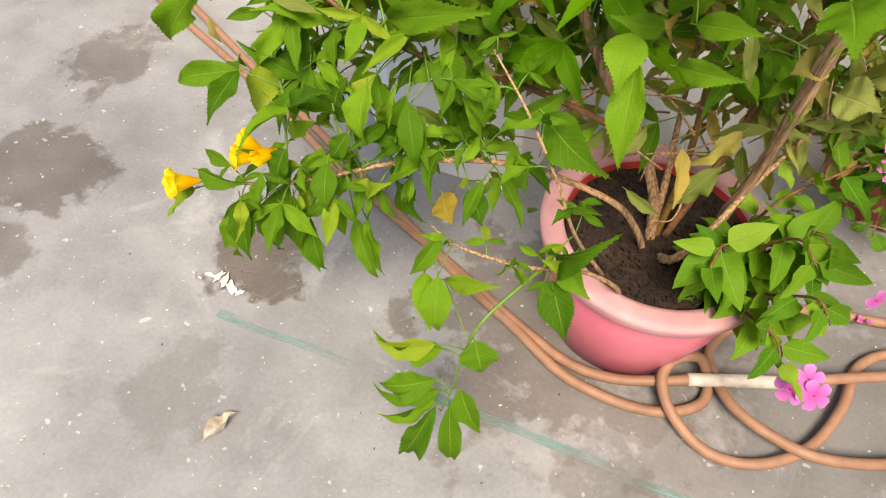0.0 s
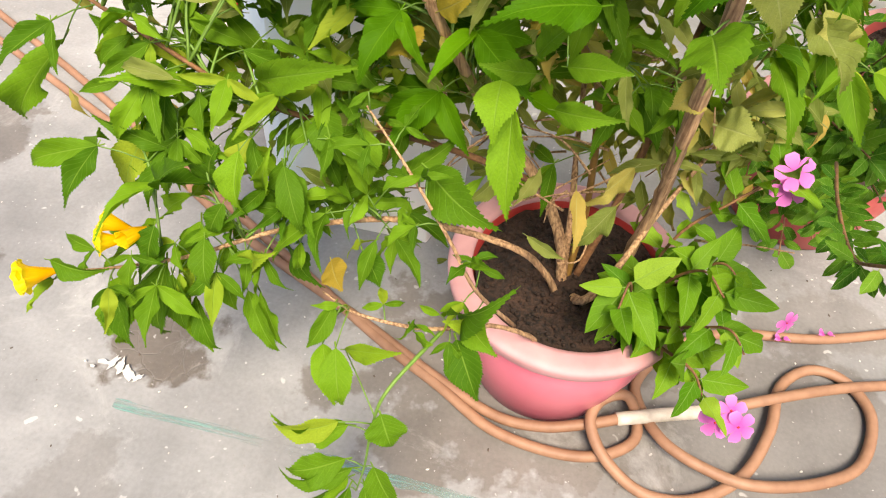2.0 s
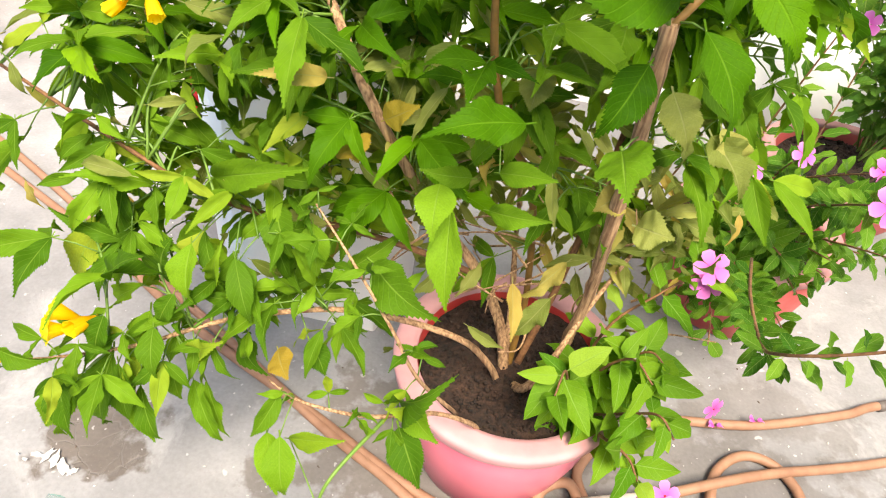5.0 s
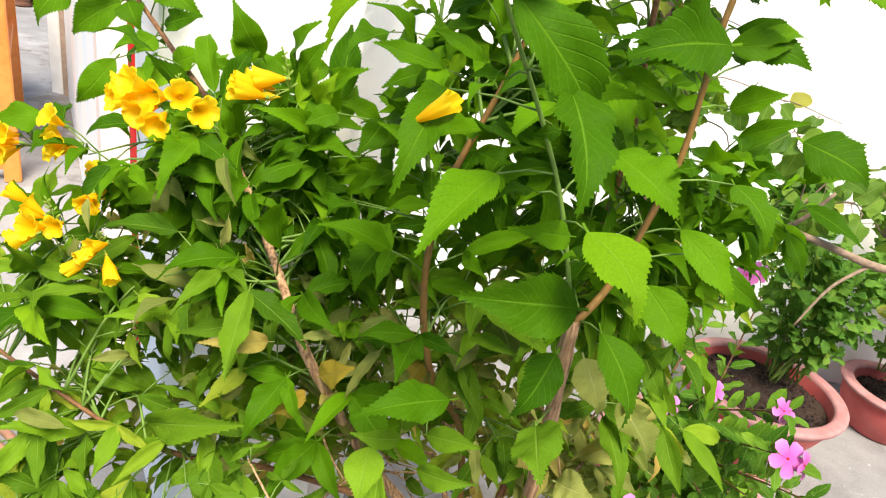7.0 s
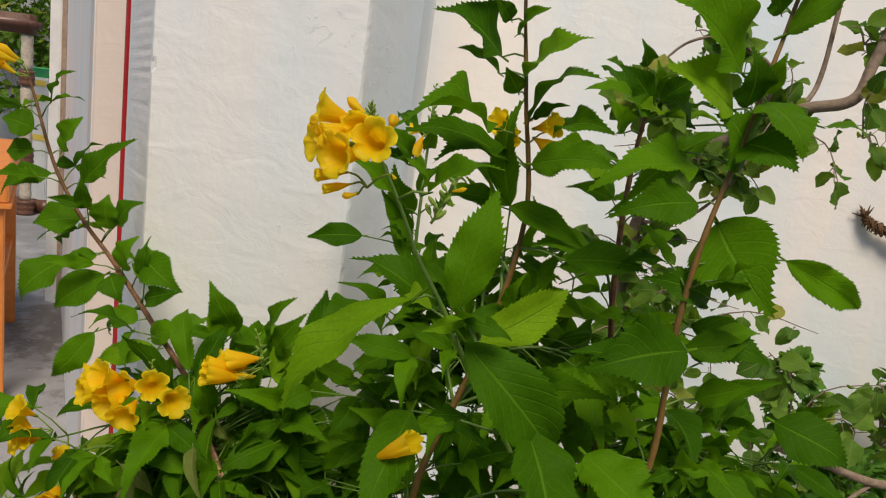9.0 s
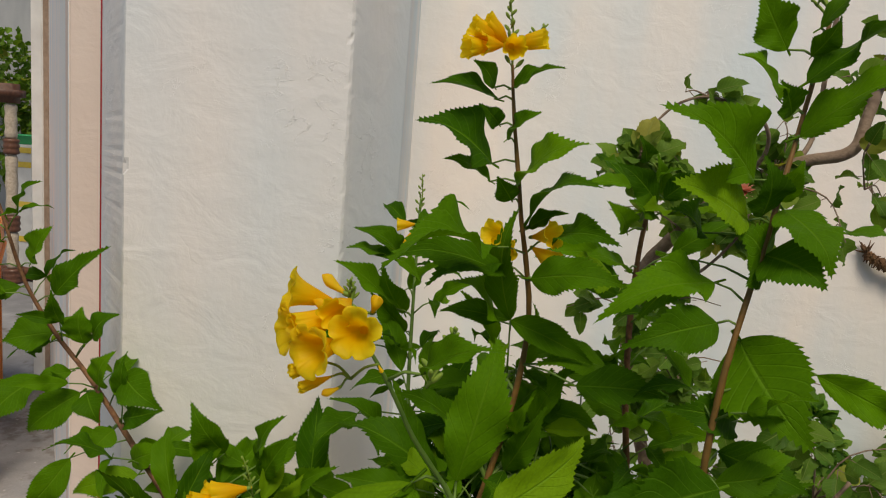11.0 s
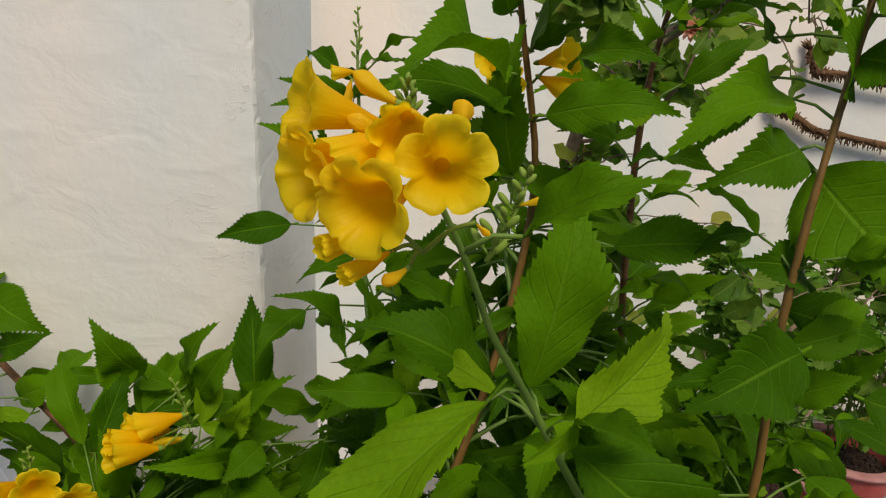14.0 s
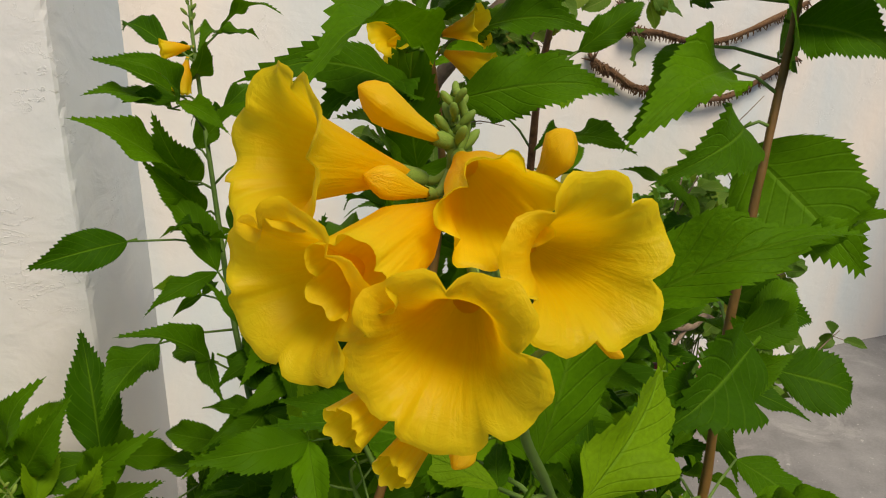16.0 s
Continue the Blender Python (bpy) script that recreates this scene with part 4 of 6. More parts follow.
hero((0.268, 0.850, 1.256), (0.198, 0.855, 1.285), 0.031, (0.0, -0.7, 0.7))
hero((0.302, 0.833, 1.242), (0.366, 0.885, 1.279), 0.032)
hero((0.280, 0.832, 1.262), (0.300, 0.865, 1.350), 0.036, (-0.15, -0.95, 0.2))
hero((0.258, 0.775, 1.348), (0.302, 0.753, 1.371), 0.013, (-0.2, -0.3, 0.9))
hero((0.472, 0.924, 1.232), (0.386, 0.892, 1.211), 0.056)
hero((0.326, 1.020, 1.359), (0.404, 0.980, 1.367), 0.031)
hero((0.307, 1.030, 1.357), (0.207, 0.980, 1.378), 0.031)
hero((0.458, 1.000, 1.390), (0.409, 0.980, 1.339), 0.023)
hero((0.496, 0.970, 1.269), (0.429, 0.940, 1.285), 0.035)
hero((0.484, 0.970, 1.242), (0.552, 0.950, 1.223), 0.037)
hero((0.322, 0.860, 1.218), (0.295, 0.860, 1.254), 0.017)
hero((0.368, 0.980, 1.281), (0.439, 0.960, 1.286), 0.032)
hero((0.137, 1.220, 1.227), (0.069, 1.200, 1.219), 0.032)
hero((0.184, 1.240, 1.267), (0.108, 1.220, 1.325), 0.032)
hero((0.151, 1.200, 1.146), (0.107, 1.150, 1.114), 0.031)
hero((0.199, 1.150, 1.152), (0.262, 1.120, 1.127), 0.030)
hero((0.040, 1.180, 1.078), (0.074, 1.160, 1.152), 0.037)
hero((0.083, 1.140, 1.051), (0.110, 1.120, 1.103), 0.028)
hero((0.048, 1.170, 1.067), (0.090, 1.160, 1.133), 0.033)
hero((0.094, 1.160, 1.040), (0.115, 1.150, 1.089), 0.029)
hero((0.000, 1.180, 1.088), (-0.035, 1.160, 1.155), 0.038)
hero((-0.012, 1.170, 1.080), (-0.033, 1.170, 1.129), 0.038)
hero((0.090, 1.140, 1.021), (0.025, 1.080, 1.055), 0.026)
hero((0.254, 0.900, 0.742), (0.269, 0.840, 0.641), 0.038)
hero((0.240, 0.900, 0.766), (0.245, 0.840, 0.737), 0.042)
hero((0.270, 0.930, 0.759), (0.216, 0.900, 0.778), 0.026)
hero((0.297, 0.930, 0.772), (0.357, 0.900, 0.795), 0.028)
hero((0.268, 0.930, 0.779), (0.306, 0.900, 0.845), 0.028)
hero((0.294, 0.930, 0.721), (0.362, 0.900, 0.745), 0.027)
hero((0.400, 0.880, 0.855), (0.403, 0.800, 0.855), 0.054)
hero((-0.061, 1.000, 0.633), (0.097, 0.930, 0.730), 0.041)
hero((0.175, 0.900, 0.637), (0.265, 0.840, 0.627), 0.053)
hero((0.034, 0.970, 0.633), (0.067, 0.930, 0.587), 0.046)
hero((0.087, 0.950, 0.634), (0.101, 0.920, 0.572), 0.042)
hero((-0.055, 0.980, 0.452), (0.025, 0.920, 0.342), 0.051)
hero((-0.013, 0.950, 0.564), (-0.011, 0.920, 0.479), 0.038)
hero((-0.186, 0.950, 0.580), (-0.235, 0.920, 0.462), 0.050)
hero((-0.157, 0.950, 0.630), (-0.171, 0.920, 0.531), 0.039)
hero((-0.108, 0.920, 0.517), (-0.085, 0.920, 0.591), 0.061)
hero((-0.297, 0.980, 0.656), (-0.386, 0.950, 0.533), 0.044)
hero((-0.211, 0.840, 0.391), (-0.264, 0.800, 0.283), 0.050)
hero((-0.196, 0.830, 0.396), (-0.237, 0.800, 0.271), 0.036)
hero((-0.138, 0.830, 0.462), (-0.156, 0.800, 0.331), 0.050)
hero((-0.112, 0.860, 0.435), (-0.117, 0.820, 0.344), 0.033)
hero((-0.138, 0.840, 0.350), (-0.093, 0.800, 0.311), 0.030)
hero((-0.069, 0.880, 0.362), (-0.017, 0.840, 0.279), 0.030)
hero((-0.109, 0.880, 0.493), (-0.126, 0.860, 0.368), 0.045)
hero((0.231, 0.840, 0.477), (0.294, 0.800, 0.588), 0.036)
hero((0.253, 0.840, 0.473), (0.221, 0.800, 0.505), 0.031)
hero((0.237, 0.820, 0.447), (0.278, 0.770, 0.397), 0.047)
hero((0.247, 0.840, 0.459), (0.289, 0.800, 0.459), 0.035)
hero((0.191, 0.800, 0.471), (0.216, 0.780, 0.485), 0.027)
hero((0.085, 0.820, 0.465), (0.058, 0.780, 0.413), 0.026)
hero((0.072, 0.800, 0.402), (0.105, 0.740, 0.360), 0.038)
hero((0.102, 0.800, 0.400), (0.182, 0.780, 0.454), 0.025)
hero((0.130, 0.720, 0.364), (0.037, 0.700, 0.382), 0.044)
hero((0.171, 0.720, 0.412), (0.190, 0.700, 0.373), 0.050)
hero((0.130, 0.700, 0.310), (0.050, 0.680, 0.279), 0.043)
hero((0.122, 0.710, 0.387), (0.044, 0.690, 0.383), 0.037)
hero((0.138, 0.700, 0.286), (0.040, 0.680, 0.267), 0.036)
hero((0.131, 0.700, 0.252), (0.050, 0.670, 0.189), 0.030)
hero((0.135, 0.690, 0.248), (0.095, 0.660, 0.106), 0.039)
hero((0.156, 0.690, 0.265), (0.177, 0.660, 0.151), 0.034)
hero((0.166, 0.700, 0.307), (0.209, 0.670, 0.257), 0.044)
hero((0.098, 0.780, 0.433), (0.116, 0.740, 0.363), 0.041)
hero((-0.289, 1.300, 1.227), (-0.212, 1.300, 1.301), 0.040)
hero((-0.235, 1.280, 1.169), (-0.239, 1.280, 1.220), 0.044)
hero((-0.223, 1.280, 1.179), (-0.182, 1.270, 1.218), 0.039)
hero((-0.202, 1.260, 1.120), (-0.177, 1.250, 1.174), 0.043)
hero((-0.164, 1.250, 1.144), (-0.097, 1.220, 1.114), 0.050)
hero((-0.153, 1.230, 1.094), (-0.091, 1.210, 1.119), 0.029)
hero((-0.225, 1.270, 1.106), (-0.196, 1.250, 1.074), 0.040)
hero((-0.290, 1.300, 1.174), (-0.353, 1.280, 1.160), 0.047)
hero((-0.252, 1.280, 1.129), (-0.296, 1.270, 1.116), 0.027)
hero((-0.294, 1.280, 1.118), (-0.348, 1.250, 1.050), 0.056)
hero((-0.233, 1.270, 1.105), (-0.297, 1.250, 1.050), 0.050)
hero((-0.216, 1.220, 1.038), (-0.265, 1.200, 0.970), 0.040)
hero((-0.170, 1.240, 1.073), (-0.187, 1.220, 1.051), 0.034)
hero((-0.336, 1.300, 1.233), (-0.403, 1.280, 1.193), 0.038)
hero((-0.322, 1.300, 1.267), (-0.293, 1.300, 1.321), 0.046)
hero((-0.364, 1.300, 1.293), (-0.399, 1.280, 1.304), 0.047)
hero((-0.365, 1.300, 1.261), (-0.407, 1.300, 1.255), 0.038)
hero((-0.135, 1.220, 1.043), (-0.070, 1.200, 1.076), 0.033)
hero((-0.116, 1.200, 1.037), (-0.191, 1.180, 1.015), 0.037)
hero((0.078, 1.120, 1.031), (0.018, 1.100, 1.047), 0.028)
hero((0.120, 1.100, 1.061), (0.093, 1.060, 1.052), 0.030)
hero((0.090, 1.080, 1.000), (0.040, 1.040, 0.975), 0.035)
hero((0.000, 1.080, 0.946), (0.029, 1.040, 0.911), 0.040)
hero((0.159, 1.060, 0.972), (0.135, 1.030, 0.963), 0.040)
hero((-0.056, 1.140, 1.022), (-0.007, 1.100, 0.995), 0.041)
hero((0.174, 1.100, 1.063), (0.154, 1.060, 1.028), 0.033)
hero((0.284, 1.050, 1.510), (0.226, 1.020, 1.518), 0.021, (0.0, -0.62, 0.78))
hero((0.284, 1.050, 1.454), (0.217, 1.020, 1.488), 0.048, (0.0, -0.62, 0.78))
hero((0.284, 1.050, 1.438), (0.242, 1.030, 1.457), 0.023, (0.0, -0.62, 0.78))
hero((0.296, 1.050, 1.521), (0.338, 1.020, 1.538), 0.020, (0.0, -0.62, 0.78))
hero((0.295, 1.050, 1.476), (0.322, 1.030, 1.502), 0.020, (0.0, -0.62, 0.78))
hero((0.307, 1.050, 1.435), (0.363, 1.010, 1.480), 0.040, (0.0, -0.62, 0.78))
hero((0.319, 1.050, 1.400), (0.372, 1.000, 1.447), 0.048, (0.0, -0.62, 0.78))
hero((0.320, 1.050, 1.398), (0.354, 1.030, 1.418), 0.018, (0.0, -0.62, 0.78))
hero((0.280, 1.050, 1.520), (0.261, 1.030, 1.540), 0.019, (0.0, -0.9, 0.4))
hero((0.287, 1.050, 1.488), (0.270, 1.030, 1.504), 0.016, (0.0, -0.9, 0.4))
hero((0.341, 1.050, 1.392), (0.395, 1.000, 1.398), 0.029, (0.0, -0.62, 0.78))
hero((0.299, 1.040, 1.368), (0.238, 0.980, 1.353), 0.035, (0.0, -0.62, 0.78))
hero((0.301, 1.050, 1.312), (0.259, 1.020, 1.353), 0.037, (0.0, -0.62, 0.78))
hero((0.304, 1.050, 1.423), (0.289, 1.030, 1.444), 0.019, (0.0, -0.9, 0.4))
hero((0.185, 1.260, 1.332), (0.127, 1.230, 1.364), 0.027, (0.0, -0.62, 0.78))
hero((0.179, 1.260, 1.322), (0.118, 1.230, 1.339), 0.023, (0.0, -0.62, 0.78))
hero((0.191, 1.260, 1.258), (0.164, 1.230, 1.323), 0.037, (0.0, -0.9, 0.4))
hero((0.196, 1.270, 1.343), (0.206, 1.250, 1.382), 0.017, (0.0, -0.9, 0.4))
hero((0.194, 1.260, 1.290), (0.241, 1.230, 1.333), 0.025, (0.0, -0.62, 0.78))
hero((0.196, 1.250, 1.237), (0.153, 1.220, 1.290), 0.028, (0.0, -0.9, 0.4))
hero((0.494, 0.975, 1.556), (0.463, 0.960, 1.594), 0.031, (0.0, -0.9, 0.4))
hero((0.491, 0.970, 1.520), (0.451, 0.950, 1.548), 0.033, (0.0, -0.62, 0.78))
hero((0.515, 0.975, 1.573), (0.554, 0.950, 1.604), 0.026, (0.0, -0.62, 0.78))
hero((0.509, 0.970, 1.533), (0.575, 0.940, 1.586), 0.035, (0.0, -0.62, 0.78))
hero((0.510, 0.970, 1.494), (0.591, 0.930, 1.540), 0.040, (0.0, -0.62, 0.78))
hero((0.480, 0.965, 1.459), (0.399, 0.930, 1.508), 0.041, (0.0, -0.62, 0.78))
hero((0.478, 0.960, 1.429), (0.412, 0.930, 1.455), 0.046, (0.0, -0.62, 0.78))
hero((0.504, 0.965, 1.439), (0.527, 0.920, 1.398), 0.043, (0.0, -0.9, 0.4))
hero((0.494, 0.960, 1.404), (0.524, 0.920, 1.389), 0.048, (0.0, -0.62, 0.78))
hero((0.553, 0.965, 1.425), (0.579, 0.940, 1.420), 0.022, (0.0, -0.62, 0.78))
hero((0.462, 0.965, 1.379), (0.367, 0.920, 1.352), 0.032, (0.0, -0.62, 0.78))
hero((0.502, 0.970, 1.509), (0.483, 0.950, 1.531), 0.020, (0.0, -0.9, 0.4))
hero((0.512, 0.975, 1.553), (0.523, 0.960, 1.580), 0.016, (0.0, -0.9, 0.4))
hero((0.489, 0.965, 1.432), (0.477, 0.940, 1.478), 0.027, (0.0, -0.9, 0.4))
hero((0.497, 0.965, 1.445), (0.504, 0.940, 1.476), 0.018, (0.0, -0.9, 0.4))
hero((0.415, 1.090, 1.448), (0.383, 1.060, 1.466), 0.028, (0.0, -0.62, 0.78))
hero((0.416, 1.090, 1.399), (0.391, 1.060, 1.429), 0.021, (0.0, -0.9, 0.4))
hero((0.434, 1.090, 1.447), (0.454, 1.070, 1.463), 0.020, (0.0, -0.62, 0.78))
hero((0.427, 1.090, 1.466), (0.414, 1.070, 1.490), 0.014, (0.0, -0.9, 0.4))
hero((0.421, 1.090, 1.362), (0.372, 1.050, 1.378), 0.029, (0.0, -0.62, 0.78))
hero((0.458, 1.000, 1.413), (0.423, 0.970, 1.433), 0.026, (0.0, -0.62, 0.78))
hero((0.439, 1.080, 1.428), (0.394, 1.070, 1.465), 0.022)
hero((0.445, 1.100, 1.437), (0.436, 1.090, 1.475), 0.014)
hero((0.444, 1.080, 1.434), (0.476, 1.070, 1.461), 0.020)
hero((0.433, 1.060, 1.419), (0.407, 1.050, 1.432), 0.019)
hero((0.405, 1.050, 1.277), (0.338, 1.020, 1.284), 0.039)
hero((0.446, 1.050, 1.119), (0.401, 1.020, 1.092), 0.037)
hero((0.502, 0.970, 1.175), (0.540, 0.950, 1.201), 0.027)
hero((-0.203, 0.800, 0.435), (-0.180, 0.760, 0.344), 0.033)
hero((-0.179, 0.800, 0.421), (-0.183, 0.770, 0.362), 0.028)
hero((-0.128, 0.820, 0.452), (-0.115, 0.790, 0.371), 0.037)
hero((-0.114, 0.830, 0.399), (-0.080, 0.800, 0.320), 0.028)
hero((-0.083, 0.860, 0.405), (-0.066, 0.840, 0.367), 0.023)
hero((-0.050, 0.880, 0.366), (-0.010, 0.850, 0.277), 0.024)
hero((-0.081, 0.840, 0.513), (-0.066, 0.800, 0.463), 0.035)
hero((-0.127, 0.820, 0.542), (-0.136, 0.800, 0.492), 0.034)
hero((-0.179, 0.720, 0.579), (-0.120, 0.730, 0.570), 0.022)
hero((-0.044, 0.860, 0.464), (0.008, 0.840, 0.513), 0.029)
hero((0.006, 0.900, 0.599), (0.037, 0.860, 0.529), 0.032)
hero((-0.047, 0.900, 0.608), (-0.034, 0.860, 0.541), 0.040)
hero((-0.162, 0.950, 0.570), (-0.164, 0.900, 0.495), 0.047)
hero((-0.058, 0.860, 0.558), (-0.078, 0.850, 0.510), 0.028)
hero((0.096, 0.900, 0.477), (0.124, 0.880, 0.433), 0.035)
hero((0.138, 0.950, 0.462), (0.166, 0.930, 0.482), 0.023)


OLD = leaf_variants("serrated", M_LOWLEAF, 0.40, 9, 23, (0.9, 2.6), (0.4, 1.1), (0.8, 1.7))
old = Plant(bush, OLD, "serrated", M_LOWLEAF, 0.40, 19, (0.5, 2.0), rest_name="old_foliage")
old.slim = 0.62

YELLOWED = leaf_variants("serrated", M_YLEAF, 0.46, 3, 29)


def pale(base, tip, width):
    old.leaf(base, tip, width, (0.1, -0.85, 0.55))


def yellowed(base, tip, width):
    m, size = leaf_frame(base, tip, (0.0, -0.85, 0.55))
    ob = new("yellow_leaf", YELLOWED[int(1000 * width) % 3])
    ob.parent = bush
    ob.matrix_basis = Matrix.Translation(-bush.location) @ m @ Matrix.Diagonal((width / 0.46, size, size, 1))


pale((0.462, 0.980, 0.702), (0.504, 0.960, 0.708), 0.040)
pale((0.507, 1.000, 0.822), (0.550, 0.960, 0.774), 0.038)
pale((0.399, 1.020, 0.525), (0.353, 1.000, 0.453), 0.028)
pale((0.410, 1.050, 0.568), (0.352, 1.020, 0.512), 0.023)
pale((0.183, 1.100, 0.702), (0.212, 1.080, 0.671), 0.029)
pale((0.250, 1.080, 0.756), (0.224, 1.050, 0.739), 0.035)
pale((0.440, 1.000, 0.733), (0.410, 0.980, 0.710), 0.033)
pale((0.167, 1.080, 0.822), (0.159, 1.050, 0.754), 0.044)
pale((0.222, 1.100, 0.822), (0.196, 1.080, 0.759), 0.038)
pale((0.349, 1.050, 0.868), (0.378, 1.020, 0.830), 0.048)
pale((0.319, 1.050, 0.844), (0.316, 1.030, 0.791), 0.035)
pale((0.082, 1.120, 0.795), (0.130, 1.100, 0.756), 0.055)
pale((0.465, 1.050, 0.838), (0.496, 1.020, 0.785), 0.043)
pale((0.514, 1.000, 0.832), (0.541, 0.980, 0.789), 0.028)
yellowed((0.078, 0.840, 0.522), (0.105, 0.800, 0.521), 0.034)
yellowed((0.110, 1.020, 0.593), (0.148, 1.000, 0.622), 0.023)
yellowed((0.272, 1.080, 0.759), (0.252, 1.050, 0.723), 0.042)
yellowed((0.157, 1.000, 0.765), (0.200, 0.980, 0.804), 0.031)
yellowed((0.123, 0.980, 0.747), (0.141, 0.950, 0.735), 0.042)

# leaves along the stems
for pts, a, b, gap, size, one in ((right_top, 0.26, 0.62, 0.075, 0.068, True), (flower_top, 0.15, 0.72, 0.07, 0.05, True), (mid_stem, 0.45, 0.70, 0.062, 0.080, True),
                                  (small_top, 0.2, 0.95, 0.055, 0.068, True), (back_stem, 0.5, 0.98, 0.058, 0.068, False), (left_stem, 0.45, 1.0, 0.06, 0.09, False),
                                  (far_left, 0.1, 0.97, 0.08, 0.07, True), (low_red, 0.3, 1.0, 0.06, 0.085, False), (low_left, 0.46, 0.97, 0.034, 0.070, False),
                                  (front_twig, 0.62, 1.0, 0.05, 0.04, False), (thin_twig, 0.4, 1.0, 0.06, 0.05, False)):
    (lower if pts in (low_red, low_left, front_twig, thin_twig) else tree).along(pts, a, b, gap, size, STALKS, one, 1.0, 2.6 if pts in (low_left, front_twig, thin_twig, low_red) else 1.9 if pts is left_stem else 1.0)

# side shoots that fill the crown
rng = random.Random(21)
shoots = bmesh.new()
samples = [p for line in STEMS[3:12] for p in line if p.z > 0.42]
for cx, cy, cz, rx, ry, rz, n in ((0.02, 1.16, 0.96, 0.20, 0.09, 0.07, 13), (0.02, 1.12, 0.86, 0.22, 0.12, 0.14, 23), (0.14, 1.21, 0.93, 0.18, 0.05, 0.09, 12), (-0.02, 1.20, 0.90, 0.16, 0.05, 0.07, 8), (0.12, 1.14, 0.68, 0.26, 0.14, 0.16, 14), (-0.08, 1.0, 0.60, 0.24, 0.12, 0.10, 11),
                                  (0.34, 1.12, 0.95, 0.20, 0.12, 0.22, 16), (-0.01, 0.96, 0.50, 0.16, 0.10, 0.08, 7), (0.36, 1.12, 0.62, 0.16, 0.10, 0.16, 6), (-0.16, 1.20, 0.80, 0.10, 0.06, 0.08, 4),
                                  (0.38, 1.14, 1.12, 0.14, 0.09, 0.10, 6), (0.41, 1.09, 1.18, 0.09, 0.05, 0.06, 3), (0.37, 1.11, 1.21, 0.09, 0.05, 0.04, 3), (0.29, 1.10, 1.15, 0.07, 0.05, 0.04, 2), (0.37, 1.12, 1.22, 0.12, 0.07, 0.045, 2), (0.27, 1.13, 1.16, 0.08, 0.06, 0.04, 2), (0.60, 1.24, 0.90, 0.12, 0.07, 0.10, 8), (0.56, 1.22, 0.72, 0.10, 0.07, 0.10, 5), (0.40, 1.28, 0.84, 0.20, 0.06, 0.10, 9), (0.29, 1.12, 1.06, 0.14, 0.08, 0.10, 11), (0.63, 1.14, 1.02, 0.10, 0.05, 0.09, 7), (0.56, 1.10, 0.95, 0.08, 0.05, 0.08, 4), (-0.12, 1.13, 0.92, 0.14, 0.07, 0.07, 6), (-0.15, 1.09, 0.72, 0.10, 0.07, 0.08, 5), (-0.18, 1.0, 0.62, 0.10, 0.07, 0.05, 4)):
    for _ in range(n):
        d = Vector((rng.gauss(0, 1), rng.gauss(0, 1), rng.gauss(0, 1))).normalized() * rng.uniform(0.5, 1.0)
        end = Vector((cx + d.x * rx, cy + d.y * ry, cz + d.z * rz))
        root_at = min(samples, key=lambda p: (p - end).length + max(0, p.z - end.z) * 1.5)
        if (root_at - end).length > 0.30:
            root_at = end + (root_at - end).normalized() * 0.30
        mid = (root_at + end) / 2 + Vector((rng.uniform(-0.02, 0.02), rng.uniform(-0.02, 0.02), rng.uniform(0, 0.04)))
        pts = [root_at, mid, end]
        tube_into(shoots, into_bush(smooth_line(pts, 4)), 0.0022, 0.0010, 5)
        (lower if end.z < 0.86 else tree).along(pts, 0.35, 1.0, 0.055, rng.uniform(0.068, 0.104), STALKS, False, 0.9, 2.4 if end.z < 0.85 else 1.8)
for a, b in STALKS:
    tube_into(shoots, into_bush([a, (a + b) / 2 + Vector((0, 0, 0.003)), b]), 0.0011, 0.0008, 5)
tagged(part("shoot_tangle", shoots, M_STEM, bush), kind="stuff")
dry = bmesh.new()
for k in range(46):
    a = Vector((rng.uniform(0.12, 0.56), rng.uniform(1.08, 1.28), rng.uniform(0.36, 0.78)))
    d = Vector((rng.gauss(0, 1), rng.gauss(0, 0.6), rng.gauss(0.5, 0.7))).normalized() * rng.uniform(0.06, 0.16)
    tube_into(dry, into_bush(smooth_line([a, a + d * 0.5 + Vector((rng.gauss(0, 0.012), 0, rng.gauss(0, 0.012))), a + d], 4)), 0.0022, 0.0009, 5)
tagged(part("twig_tangle", dry, M_BARK, bush, "thin dry twigs low in the bush"), kind="stuff")
for cx, cy, cz, rx, ry, rz, n in ((0.46, 1.30, 0.50, 0.18, 0.10, 0.12, 130), (0.16, 1.22, 0.50, 0.2, 0.1, 0.12, 90), (0.30, 1.16, 0.72, 0.25, 0.14, 0.12, 120), (0.0, 1.08, 0.70, 0.34, 0.18, 0.26, 120), (0.54, 1.18, 0.56, 0.10, 0.10, 0.14, 90)):
    for k in range(n):
        p = Vector((cx + rng.gauss(0, 0.5) * rx, cy + rng.gauss(0, 0.5) * ry, cz + rng.gauss(0, 0.5) * rz))
        d = Vector((rng.gauss(0, 0.8), rng.gauss(-0.1, 0.8), rng.gauss(-0.7, 0.5))).normalized()
        old.leaf(p, p + d * rng.uniform(0.04, 0.085), face=Vector((rng.uniform(-0.8, 0.8), -0.6, 0.6)), single=False)
tree.close()
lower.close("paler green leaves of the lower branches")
old.close("older olive and yellowing leaves low in the bush")

